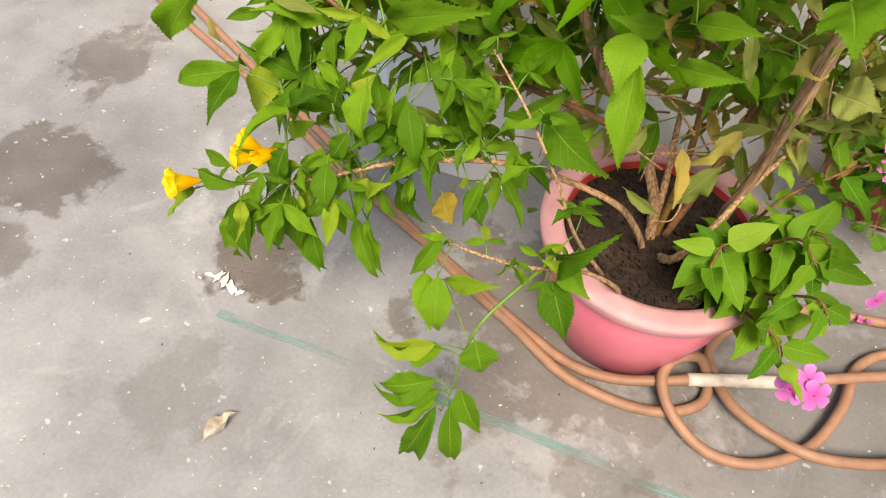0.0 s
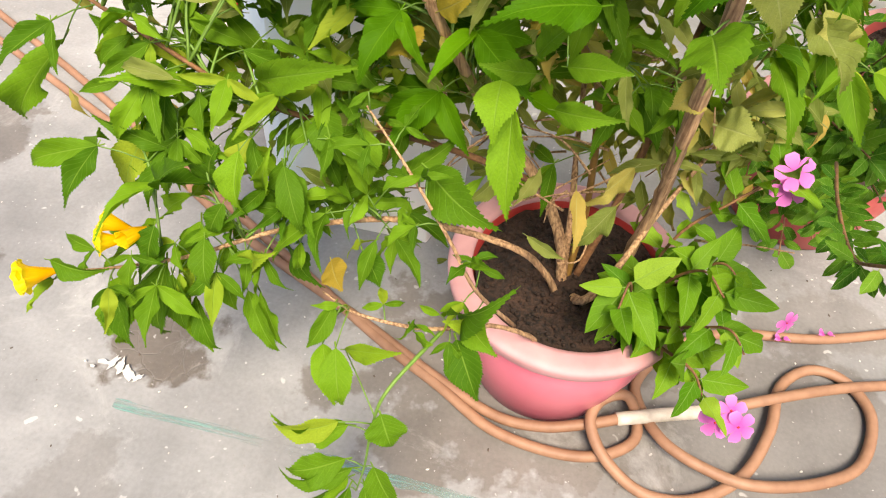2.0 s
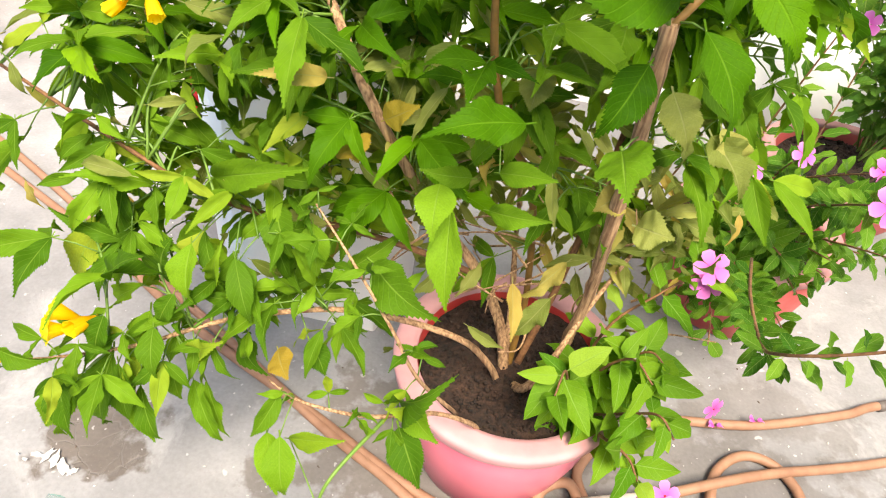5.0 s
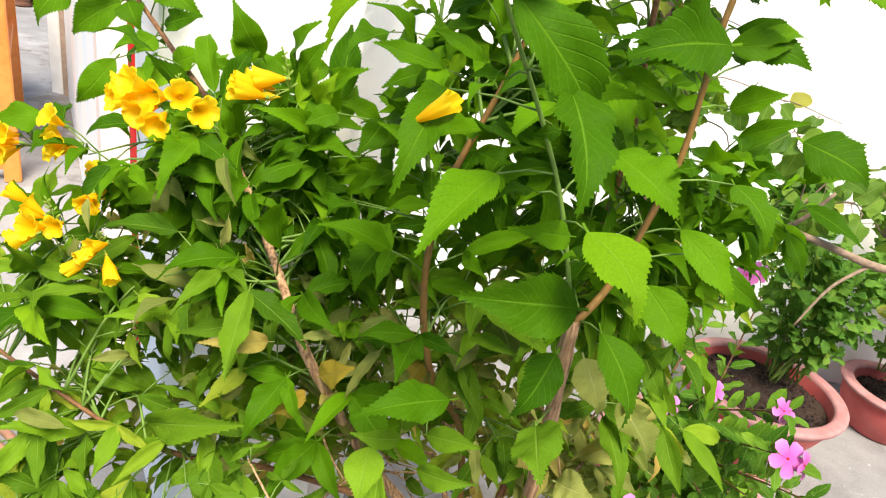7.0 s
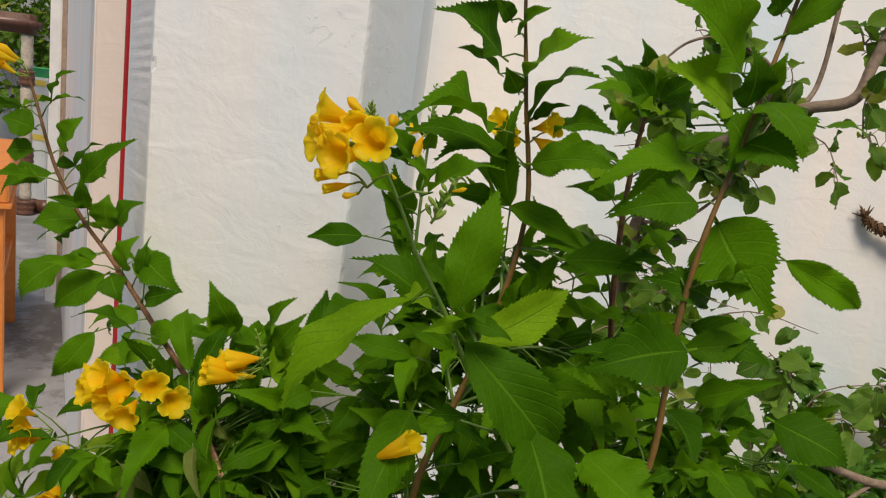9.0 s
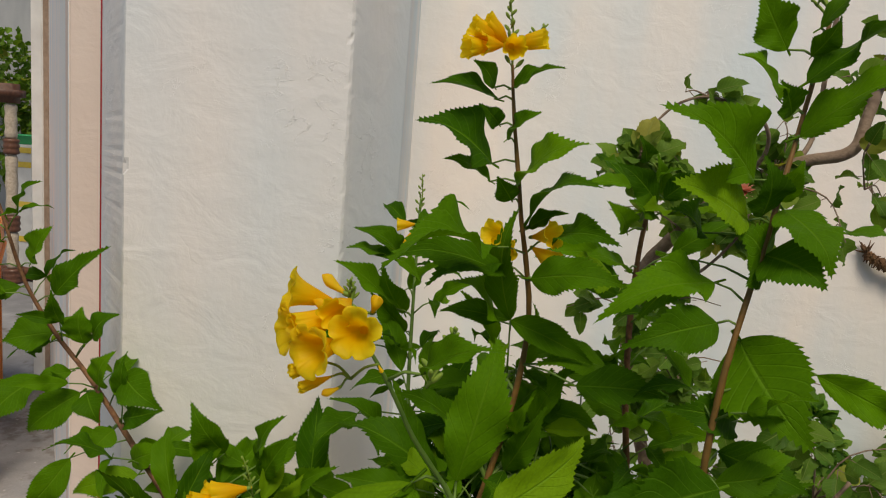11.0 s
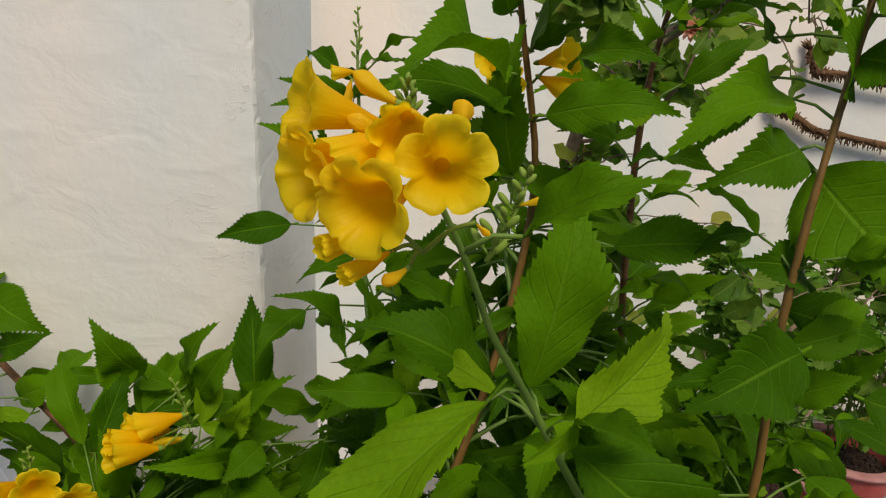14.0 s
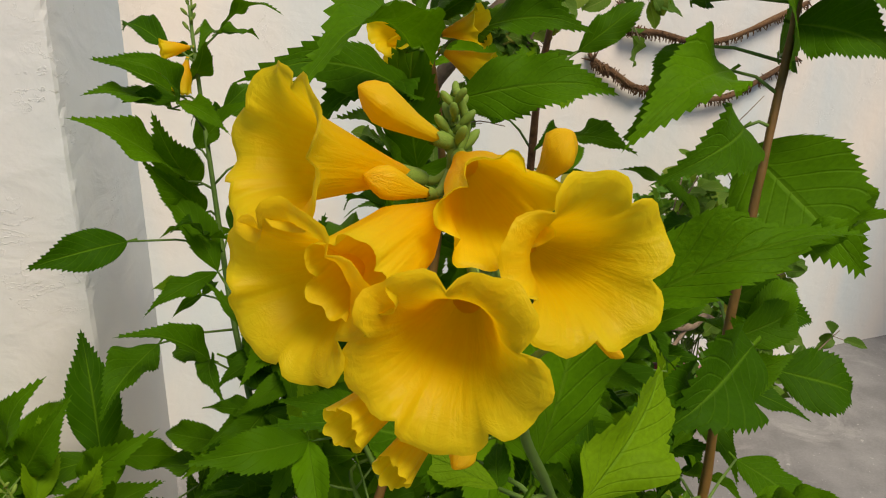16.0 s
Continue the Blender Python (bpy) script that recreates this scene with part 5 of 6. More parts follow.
# flowers
COROLLA = [finish(corolla_mesh(1.0, 0.50, o, 60, k, c), "flower", M_YELLOW) for k, (o, c) in enumerate(((1.0, 0.02), (0.92, 0.03), (0.75, 0.05), (0.45, 0.08), (0.2, 0.06)))]
BUD = [finish(bud_mesh(1.0, 0.15, k), "bud", M_BUDY) for k in range(2)]
CALYX = finish(calyx_mesh(0.16, 0.066), "calyx", M_CALYX)


def flower(base, mouth, kind, roll=0.0, wide=1.0):
    """A trumpet flower from its calyx to its mouth; kind 0 wide open to 4 closed, 5 and 6 buds."""
    b, t = Vector(base) - bush.location, Vector(mouth) - bush.location
    size = (t - b).length
    ob = new("flower" if kind < 5 else "bud", COROLLA[kind] if kind < 5 else BUD[kind - 5])
    ob.parent = bush
    ob.matrix_basis = along_z(b, t, roll) @ Matrix.Diagonal((size * wide, size * wide, size, 1))
    c = new("calyx", CALYX)
    c.parent = ob
    return ob


def green_buds(centre, up, n, reach, size, seed):
    """The spike of small green buds over a flower cluster, with its stalks."""
    r = random.Random(seed)
    bm = bmesh.new()
    up = Vector(up).normalized()
    c = Vector(centre) - bush.location
    tube_into(bm, smooth_line([c, c + up * reach * 0.5 + Vector((0.002, 0, 0)), c + up * reach], 5), 0.0011, 0.0006, 6)
    for k in range(n):
        s = k / n
        p = c + up * reach * s
        side = Vector((math.cos(k * 2.4), math.sin(k * 2.4), 1.1)).normalized()
        q = p + side * size * (1.7 * (1 - s) + 0.6)
        tube_into(bm, [p, (p + q) / 2, q], 0.0006, 0.0005, 5)
        m = along_z(q, q + side) @ Matrix.Diagonal((size * (0.46 - 0.14 * s), size * (0.46 - 0.14 * s), size * (1.25 - 0.6 * s), 1))
        bmesh.ops.create_icosphere(bm, subdivisions=2, radius=1.0, matrix=m)
    return part("bud_spike", bm, M_CALYX, bush)


# the large cluster: mouth, base, kind, roll, width
for mouth, base, kind, roll, wide in (((0.2286, 0.7368, 1.3770), (0.2300, 0.7657, 1.3720), 0, 20, 0.88),
                                      ((0.2071, 0.7363, 1.3661), (0.2226, 0.7618, 1.3660), 0, 54, 0.92),
                                      ((0.1903, 0.7521, 1.3715), (0.2129, 0.7690, 1.3705), 0, 10, 0.94),
                                      ((0.1905, 0.7600, 1.3895), (0.2165, 0.7705, 1.3815), 1, 40, 0.86),
                                      ((0.2179, 0.7469, 1.3836), (0.2209, 0.7673, 1.3862), 3, 30, 1.0),
                                      ((0.2019, 0.7492, 1.3759), (0.2183, 0.7635, 1.3796), 4, 0, 0.92),
                                      ((0.204, 0.7682, 1.3946), (0.2196, 0.7663, 1.388), 5, 0, 1.2),
                                      ((0.2363, 0.7555, 1.3894), (0.2324, 0.7629, 1.3807), 6, 0, 1.7),
                                      ((0.2038, 0.7576, 1.3847), (0.2156, 0.7628, 1.3809), 5, 60, 1.2),
                                      ((0.2001, 0.749, 1.353), (0.213, 0.7563, 1.3556), 4, 0, 0.75),
                                      ((0.2057, 0.7465, 1.3464), (0.2165, 0.7549, 1.3496), 4, 30, 0.65),
                                      ((0.2137, 0.7459, 1.3414), (0.2211, 0.7536, 1.3452), 6, 0, 1.2),
                                      ((0.2418, 0.7461, 1.3561), (0.2388, 0.7518, 1.3588), 5, 0, 1.0)):
    flower(base, mouth, kind, roll, wide)
HUB_TOP = Vector((0.2203, 0.7677, 1.3835))
for base in ((0.2300, 0.7657, 1.3720), (0.2226, 0.7618, 1.3660), (0.2129, 0.7690, 1.3705), (0.2165, 0.7705, 1.3815), (0.2209, 0.7673, 1.3862), (0.2183, 0.7635, 1.3796), (0.2196, 0.7663, 1.388), (0.2324, 0.7629, 1.3807), (0.2156, 0.7628, 1.3809)):
    b = Vector(base)
    part("flower_stalk", tube(into_bush([HUB_TOP, (HUB_TOP + b) / 2 + Vector((0, 0, -0.001)), b]), 0.0009, 0.0008, 6, 3), M_CALYX, bush)
low = Vector((0.225, 0.7557, 1.3486))
for base in ((0.213, 0.7563, 1.3556), (0.2165, 0.7549, 1.3496), (0.2211, 0.7536, 1.3452), (0.2388, 0.7518, 1.3588)):
    b = Vector(base)
    part("flower_stalk", tube(into_bush([low, (low + b) / 2 + Vector((0, 0, 0.002)), b]), 0.0008, 0.0006, 6, 3), M_CALYX, bush)
green_buds((0.2201, 0.7672, 1.385), (-0.02, -0.1, 1), 12, 0.0115, 0.0019, 2)

green_buds((0.257, 0.83, 1.321), (0.38, -0.02, 0.92), 16, 0.042, 0.0040, 40)
flower((0.2666, 0.8294, 1.3444), (0.2786, 0.8254, 1.3474), 5, 0, 0.8)


def cluster(centre, way, n, size, seed, spike=0.03, open_=(0, 1, 2)):
    """A head of trumpets on short stalks that lean outwards around a direction."""
    r = random.Random(seed)
    c, way = Vector(centre), Vector(way).normalized()
    for k in range(n):
        d = (way + Vector((r.gauss(0, 0.5), r.gauss(0, 0.5), r.gauss(0, 0.4)))).normalized()
        base = c + d * size * 0.35 + Vector((r.uniform(-0.4, 0.4), r.uniform(-0.4, 0.4), r.uniform(-0.4, 0.4))) * size
        part("flower_stalk", tube(into_bush([c, (c + base) / 2, base]), 0.0008, 0.0007, 5, 2), M_CALYX, bush)
        flower(base, base + d * size * r.uniform(0.85, 1.1), r.choice(open_) if r.random() < 0.85 else 5, r.uniform(0, 70))
    if spike:
        green_buds(c, (way.x * 0.3, way.y * 0.2, 1), 10, spike, 0.0035, seed)


for mouth, kind in (((-0.131, 1.10, 1.044), 2), ((-0.121, 1.095, 1.010), 2), ((-0.097, 1.09, 1.002), 1), ((-0.072, 1.105, 1.040), 2), ((-0.043, 1.10, 1.027), 0), ((-0.146, 1.10, 1.022), 3), ((-0.112, 1.11, 1.030), 2), ((-0.156, 1.12, 1.03), 3)):
    mouth = Vector(mouth) + Vector((0.031, -0.06, 0.022))
    d = mouth - Vector((-0.069, 1.095, 1.040))
    flower(mouth - d.normalized() * 0.038, mouth, kind, 900 * mouth[0])
green_buds((-0.069, 1.09, 1.042), (0.1, 0, 1), 9, 0.03, 0.0035, 5)
cluster((-0.255, 1.10, 0.941), (-0.6, -0.5, 0.2), 6, 0.032, 6)
cluster((-0.178, 1.08, 0.967), (-0.3, -0.7, 0.2), 5, 0.031, 7, 0)
cluster((-0.156, 1.06, 0.926), (-0.2, -0.6, -0.4), 4, 0.030, 8, 0)
cluster((-0.182, 1.02, 0.889), (-0.6, -0.5, 0.3), 7, 0.032, 9, 0.03, (1, 2, 3))
cluster((-0.124, 1.02, 0.868), (-0.2, -0.7, -0.1), 5, 0.030, 10, 0.02, (3, 4))
cluster((0.056, 1.12, 1.072), (-0.7, -0.55, -0.05), 6, 0.038, 11, 0.05, (3, 4))
for mouth, kind in (((0.290, 1.03, 1.394), 2), ((0.300, 1.03, 1.380), 1), ((0.342, 1.03, 1.397), 2), ((0.344, 1.03, 1.374), 3)):
    d = Vector(mouth) - Vector((0.314, 1.06, 1.388))
    flower(Vector(mouth) - d.normalized() * 0.028, mouth, kind, 900 * mouth[0])
for mouth, kind in (((0.257, 1.03, 1.550), 3), ((0.263, 1.035, 1.566), 4), ((0.273, 1.04, 1.570), 4), ((0.268, 1.03, 1.553), 3), ((0.314, 1.04, 1.561), 4), ((0.294, 1.025, 1.552), 3)):
    d = Vector(mouth) - Vector((0.29, 1.05, 1.556))
    flower(Vector(mouth) - d.normalized() * 0.026, mouth, kind, 900 * mouth[0])
green_buds((0.294, 1.05, 1.535), (-0.12, 0, 1), 18, 0.064, 0.0040, 3)
green_buds((0.300, 1.05, 1.555), (0.7, 0, 0.7), 7, 0.03, 0.0035, 4)
cluster((0.200, 1.265, 1.365), (-0.6, -0.5, 0.0), 2, 0.022, 14, 0, (3, 4))
green_buds((0.199, 1.28, 1.375), (0, 0, 1), 14, 0.055, 0.0035, 6)
green_buds((0.528, 0.99, 1.585), (0.02, 0, 1), 24, 0.098, 0.0046, 7)
green_buds((0.524, 0.988, 1.590), (-0.75, 0, 0.8), 8, 0.045, 0.0034, 8)
green_buds((0.524, 0.988, 1.585), (-0.9, 0, 0.65), 8, 0.042, 0.0030, 18)
green_buds((0.530, 0.990, 1.600), (0.6, 0, 0.6), 7, 0.032, 0.0034, 28)
flower((0.531, 0.988, 1.618), (0.549, 0.980, 1.632), 6, 0)
green_buds((0.440, 1.10, 1.445), (0, 0, 1), 8, 0.03, 0.0035, 9)
cluster((-0.372, 1.30, 1.365), (-0.5, -0.6, 0.2), 4, 0.042, 15, 0, (0, 1, 2))
flower((0.236, 0.822, 1.143), (0.263, 0.811, 1.167), 3, 0, 0.60)
flower((-0.160, 0.815, 0.515), (-0.186, 0.790, 0.528), 1, 0)
flower((-0.155, 0.82, 0.525), (-0.182, 0.808, 0.546), 2, 0)
flower((-0.145, 0.83, 0.525), (-0.152, 0.800, 0.535), 4, 0)
flower((-0.185, 0.735, 0.545), (-0.220, 0.712, 0.545), 1, 0)
flower((-0.185, 0.73, 0.548), (-0.205, 0.700, 0.565), 2, 0)


# ---- periwinkles ----
OVATE = leaf_variants("oblong", M_OVATE, 0.42, 6, 9, (0.2, 1.0))


def pink_flower(parent, at, facing, size, roll=0.0):
    bm = bmesh.new()
    uv = bm.loops.layers.uv.verify()
    m = along_z(Vector(at) - parent.location, Vector(at) - parent.location + Vector(facing), roll)
    for k in range(5):
        turn = m @ pose(0, 0, 0, 0, 0, 72 * k)
        rows = [(0.04, 0.03, 0.0), (0.22, 0.16, 0.03), (0.5, 0.34, 0.04), (0.8, 0.38, 0.02), (1.0, 0.22, -0.05)]
        rings = [[bm.verts.new(turn @ (Vector((w * s + 0.06 * d, d, z + 0.03 * abs(s)+ 0.01 * k)) * size)) for s in (-1, 0, 1)] for d, w, z in rows]
        for i, (u, v) in enumerate(zip(rings, rings[1:])):
            for c in (0, 1):
                f = bm.faces.new((u[c], u[c + 1], v[c + 1], v[c]))
                for loop, q in zip(f.loops, (0, 0, 1, 1)):
                    loop[uv].uv = (0.5, (i + q) / 4)
    ob = part("flower", bm, M_PINK, parent)
    eye = bmesh.new()
    bmesh.ops.create_icosphere(eye, subdivisions=1, radius=size * 0.09, matrix=m @ pose(0, 0, size * 0.03))
    part("flower_eye", eye, M_REDPAINT, ob)
    return ob


def periwinkle(root, lines, gap, size, seed, single, hang=0.0, meshes=OVATE, mat=M_OVATE):
    pl = Plant(root, meshes, "oblong", mat, 0.48, seed, (0.2, 1.0))
    for pts in lines:
        part("stem", tube([Vector(p) - root.location for p in pts], 0.0028, 0.0014, 7, 6), M_REDSTEM, root)
        r = pl.rng
        line = smooth_line(pts, 8)
        total = sum((b - a).length for a, b in zip(line, line[1:]))
        done, due, turn = 0.0, 0.12 * total, r.uniform(0, 3)
        for (a, b), (t, u, v) in zip(zip(line, line[1:]), frames_along(line)):
            step = (b - a).length
            while due <= done + step:
                p = a + (b - a) * ((due - done) / max(step, 1e-6))
                for k in (0, math.pi):
                    w = (u * math.cos(turn + k) + v * math.sin(turn + k) + t * 0.5 + Vector((0, -0.1, 0.1 - hang * r.uniform(0.4, 1.4)))).normalized()
                    s = size * r.uniform(0.7, 1.2)
                    pl.leaf(p + w * 0.006, p + w * s, face=Vector((0, -0.5, 1)) + t * 0.6, single=single)
                turn += math.pi / 2
                due += gap * r.uniform(0.8, 1.2)
            done += step
    pl.close()
    return pl


BROAD = leaf_variants("ovate", M_BROAD, 0.52, 8, 19, (0.1, 0.8))
wild = thing("periwinkle", "broad-leaved periwinkle with pink flowers hanging over the pink pot", "flowering plant", (0.47, 1.04, 0.24), "periwinkles")
periwinkle(wild, [[(0.47, 1.04, 0.24), (0.46, 1.01, 0.36), (0.44, 0.97, 0.44), (0.43, 0.93, 0.42)], [(0.48, 1.04, 0.24), (0.50, 1.03, 0.38), (0.53, 1.0, 0.46), (0.56, 0.97, 0.45)],
                  [(0.48, 1.05, 0.24), (0.53, 1.05, 0.38), (0.56, 1.03, 0.45), (0.59, 1.0, 0.44)], [(0.49, 1.05, 0.24), (0.56, 1.0, 0.34), (0.585, 0.96, 0.40), (0.61, 0.94, 0.38)],
                  [(0.47, 1.05, 0.24), (0.50, 1.08, 0.42), (0.56, 1.10, 0.50), (0.61, 1.115, 0.55)], [(0.52, 1.0, 0.28), (0.56, 0.94, 0.32), (0.585, 0.92, 0.29)]], 0.030, 0.076, 31, True, 0.55, BROAD, M_BROAD)
for at, way, s in (((0.612, 0.900, 0.262), (-0.3, -0.8, 0.6), 0.024), ((0.640, 0.895, 0.272), (0.2, -0.8, 0.6), 0.025), ((0.626, 0.91, 0.286), (0.0, -0.7, 0.8), 0.022),
                   ((0.617, 1.11, 0.560), (0.0, -0.7, 0.7), 0.026), ((0.620, 1.105, 0.535), (0.1, -0.9, 0.3), 0.026), ((0.69, 1.04, 0.345), (0.5, -0.7, 0.2), 0.02)):
    pink_flower(wild, at, way, s, s * 4000)

potted = thing("periwinkle", "pink periwinkle with glossy leaves spilling from a faded red pot", "flowering plant", (0.87, 1.68, 0.20), "periwinkles")
HUB = (0.87, 1.66, 0.20)
tips = [(0.79, 1.13, 0.70), (0.93, 1.40, 0.60), (0.74, 1.45, 0.53), (0.82, 1.5, 0.53), (0.88, 1.70, 0.74), (0.62, 1.30, 0.42), (0.68, 1.24, 0.40), (0.94, 1.24, 0.54), (0.60, 1.50, 0.52), (0.78, 1.28, 0.48),
        (0.70, 1.38, 0.50), (0.80, 1.38, 0.44), (0.88, 1.32, 0.46), (0.66, 1.42, 0.36), (0.75, 1.34, 0.32), (0.94, 1.40, 0.36), (0.86, 1.46, 0.36), (0.72, 1.55, 0.42), (0.96, 1.74, 0.66), (0.87, 1.25, 0.60), (0.70, 1.12, 0.46), (0.74, 1.50, 0.27), (0.85, 1.44, 0.27), (0.95, 1.45, 0.29), (0.66, 1.60, 0.30), (0.78, 1.40, 0.28), (1.02, 1.52, 0.30), (0.90, 1.38, 0.32), (1.04, 1.46, 0.38), (0.82, 1.36, 0.22), (0.92, 1.36, 0.22), (0.70, 1.44, 0.22), (0.72, 1.40, 0.19), (0.79, 1.37, 0.15), (0.85, 1.39, 0.20), (0.76, 1.39, 0.24), (0.90, 1.40, 0.16), (0.78, 1.42, 0.36), (0.86, 1.40, 0.40), (0.74, 1.40, 0.42), (0.80, 1.46, 0.46)]
vines = []
for k, tip in enumerate(tips):
    a, b = Vector(HUB) + Vector((0.07 * math.cos(k * 2.4), 0.07 * math.sin(k * 2.4), 0)), Vector(tip)
    vines.append([a, a.lerp(b, 0.35) + Vector((-0.02, 0, 0.07)), a.lerp(b, 0.7) + Vector((-0.01, 0, 0.04)), b])
trailing = [[(0.74, 1.28, 0.46), (0.67, 1.08, 0.55), (0.640, 0.94, 0.60), (0.625, 0.87, 0.655), (0.665, 0.83, 0.715), (0.73, 0.80, 0.79)]]
periwinkle(potted, vines, 0.025, 0.052, 33, True)
periwinkle(potted, trailing, 0.017, 0.037, 35, True, 0.5)
for at, way, s in (((0.735, 1.44, 0.535), (-0.1, -0.8, 0.6), 0.024), ((0.83, 1.49, 0.555), (0.2, -0.7, 0.7), 0.024), ((0.92, 1.40, 0.60), (0.2, -0.7, 0.6), 0.024), ((0.790, 1.12, 0.705), (0.1, -0.8, 0.6), 0.027),
                   ((0.815, 1.12, 0.700), (0.7, -0.6, 0.3), 0.022), ((0.91, 1.69, 0.735), (0.0, -0.9, 0.3), 0.024), ((0.885, 1.68, 0.73), (-0.7, -0.7, 0.3), 0.024), ((0.735, 0.795, 0.80), (0.2, -0.7, 0.7), 0.024)):
    pink_flower(potted, at, way, s, s * 4000)


# ---- chrysanthemum, rose, dry stems ----
LOBED = leaf_variants("lobed", M_MUM, 0.62, 5, 13, (0.0, 0.7))


def bushy(name, label, category, place, blobs, n, size, seed, shape, meshes, mat, width, stems, bark):
    root = thing(name, label, category, (*place, 0.2))
    pl = Plant(root, meshes, shape, mat, width, seed, (0.0, 0.7))
    r = pl.rng
    bm = bmesh.new()
    for k in range(stems):
        cx, cy, cz, rad = blobs[k % len(blobs)]
        end = Vector((cx, cy, cz)) + Vector((r.gauss(0, 0.5), r.gauss(0, 0.5), r.gauss(0, 0.5))) * rad
        start = Vector((place[0] + r.uniform(-0.05, 0.05), place[1] + r.uniform(-0.05, 0.05), 0.2))
        tube_into(bm, [p - root.location for p in smooth_line([start, (start + end) / 2 + Vector((0, 0, 0.03)), end], 5)], 0.003, 0.0012, 6)
    tagged(part("stem_tangle", bm, bark, root), kind="stuff")
    for k in range(n):
        cx, cy, cz, rad = blobs[k % len(blobs)]
        d = Vector((r.gauss(0, 1), r.gauss(0, 1), r.gauss(0, 0.8))).normalized()
        p = Vector((cx, cy, cz)) + d * rad * r.uniform(0.55, 1.0)
        s = size * r.uniform(0.7, 1.25)
        pl.leaf(p, p + (d + Vector((r.uniform(-0.6, 0.6), r.uniform(-0.6, 0.6), r.uniform(-0.6, 0.3)))).normalized() * s, face=d + Vector((0, -0.2, 0.7)), single=k % 3 == 0)
    pl.close()
    return root


bushy("chrysanthemum", "dense green chrysanthemum with small lobed leaves in a red pot", "plant", (1.34, 2.21), [(1.34, 2.21, 0.36, 0.10), (1.30, 2.23, 0.39, 0.1), (1.35, 2.21, 0.46, 0.13), (1.27, 2.22, 0.54, 0.11), (1.43, 2.22, 0.48, 0.11), (1.38, 2.22, 0.56, 0.1), (1.24, 2.22, 0.64, 0.09), (1.19, 2.22, 0.74, 0.07), (1.17, 2.22, 0.83, 0.04)],
      960, 0.043, 41, "lobed", LOBED, M_MUM, 0.62, 26, M_STEM)
bushy("green_bush", "green leafy bush in a red pot by the wall", "plant", (1.77, 2.35), [(1.78, 2.34, 0.34, 0.10), (1.86, 2.32, 0.54, 0.13), (1.74, 2.32, 0.49, 0.12), (1.80, 2.31, 0.78, 0.1), (1.88, 2.30, 0.70, 0.12), (1.58, 2.32, 0.78, 0.1), (1.66, 2.31, 0.66, 0.12), (1.60, 2.32, 0.58, 0.1), (1.66, 2.30, 0.84, 0.08)],
      900, 0.052, 43, "lobed", LOBED, M_MUM, 0.62, 22, M_STEM)

ROSE = leaf_variants("rose", M_ROSE, 0.66, 5, 17, (0.0, 0.5))
rose = thing("rose_bush", "thorny climbing rose with grey canes against the white wall", "rose bush", (1.0, 1.9, 0.0))
rp = Plant(rose, ROSE, "rose", M_ROSE, 0.66, 51, (0.0, 0.5))
canes = [([(1.05, 2.1, 0.0), (0.80, 2.0, 0.5), (0.62, 1.9, 1.0), (0.60, 1.84, 1.22), (0.645, 1.8, 1.324), (0.734, 1.78, 1.423), (0.839, 1.75, 1.487), (0.915, 1.72, 1.514), (0.940, 1.73, 1.58), (0.974, 1.75, 1.691), (1.026, 1.78, 1.829), (1.052, 1.8, 1.977), (1.07, 1.82, 2.2)], 0.016, 0.007),
         ([(0.734, 1.78, 1.423), (0.76, 1.70, 1.495), (0.74, 1.66, 1.545), (0.696, 1.66, 1.572), (0.640, 1.66, 1.585), (0.594, 1.66, 1.572), (0.56, 1.66, 1.54), (0.542, 1.66, 1.505)], 0.004, 0.0018),
         ([(0.839, 1.75, 1.487), (0.875, 1.78, 1.55), (0.888, 1.8, 1.70), (0.893, 1.8, 1.825), (0.892, 1.8, 2.1)], 0.005, 0.004),
         ([(1.35, 1.8, 0.70), (1.2, 1.7, 0.79), (1.061, 1.6, 0.835), (0.95, 1.6, 0.86), (0.88, 1.6, 0.872)], 0.010, 0.006), ([(0.88, 1.6, 0.87), (0.895, 1.57, 0.91), (0.918, 1.55, 0.97)], 0.005, 0.003),
         ([(1.061, 1.6, 0.832), (1.0, 1.58, 0.78), (0.95, 1.55, 0.70)], 0.004, 0.002),
         ([(0.974, 1.75, 1.691), (1.04, 1.74, 1.72), (1.10, 1.74, 1.74), (1.2, 1.75, 1.73)], 0.004, 0.002), ([(0.60, 1.84, 1.22), (0.68, 1.78, 1.25), (0.74, 1.74, 1.33), (0.76, 1.72, 1.40)], 0.004, 0.002)]
for pts, a, b in canes:
    cane = part("cane", tube([Vector(p) - rose.location for p in pts], a, b, 9, 6, 0.06, 3), M_ROSEBARK, rose)
    bm = bmesh.new()
    line = smooth_line(pts, 6)
    for i in range(2, len(line) - 1, 8):
        d = Vector((rp.rng.gauss(0, 1), rp.rng.gauss(0, 1), rp.rng.gauss(0, 0.4))).normalized()
        tube_into(bm, [line[i] - rose.location, line[i] - rose.location + d * (a * 0.8 + 0.006)], 0.0016, 0.0002, 4)
    tagged(part("thorns", bm, M_ROSEBARK, cane), kind="stuff")
twigs = bmesh.new()
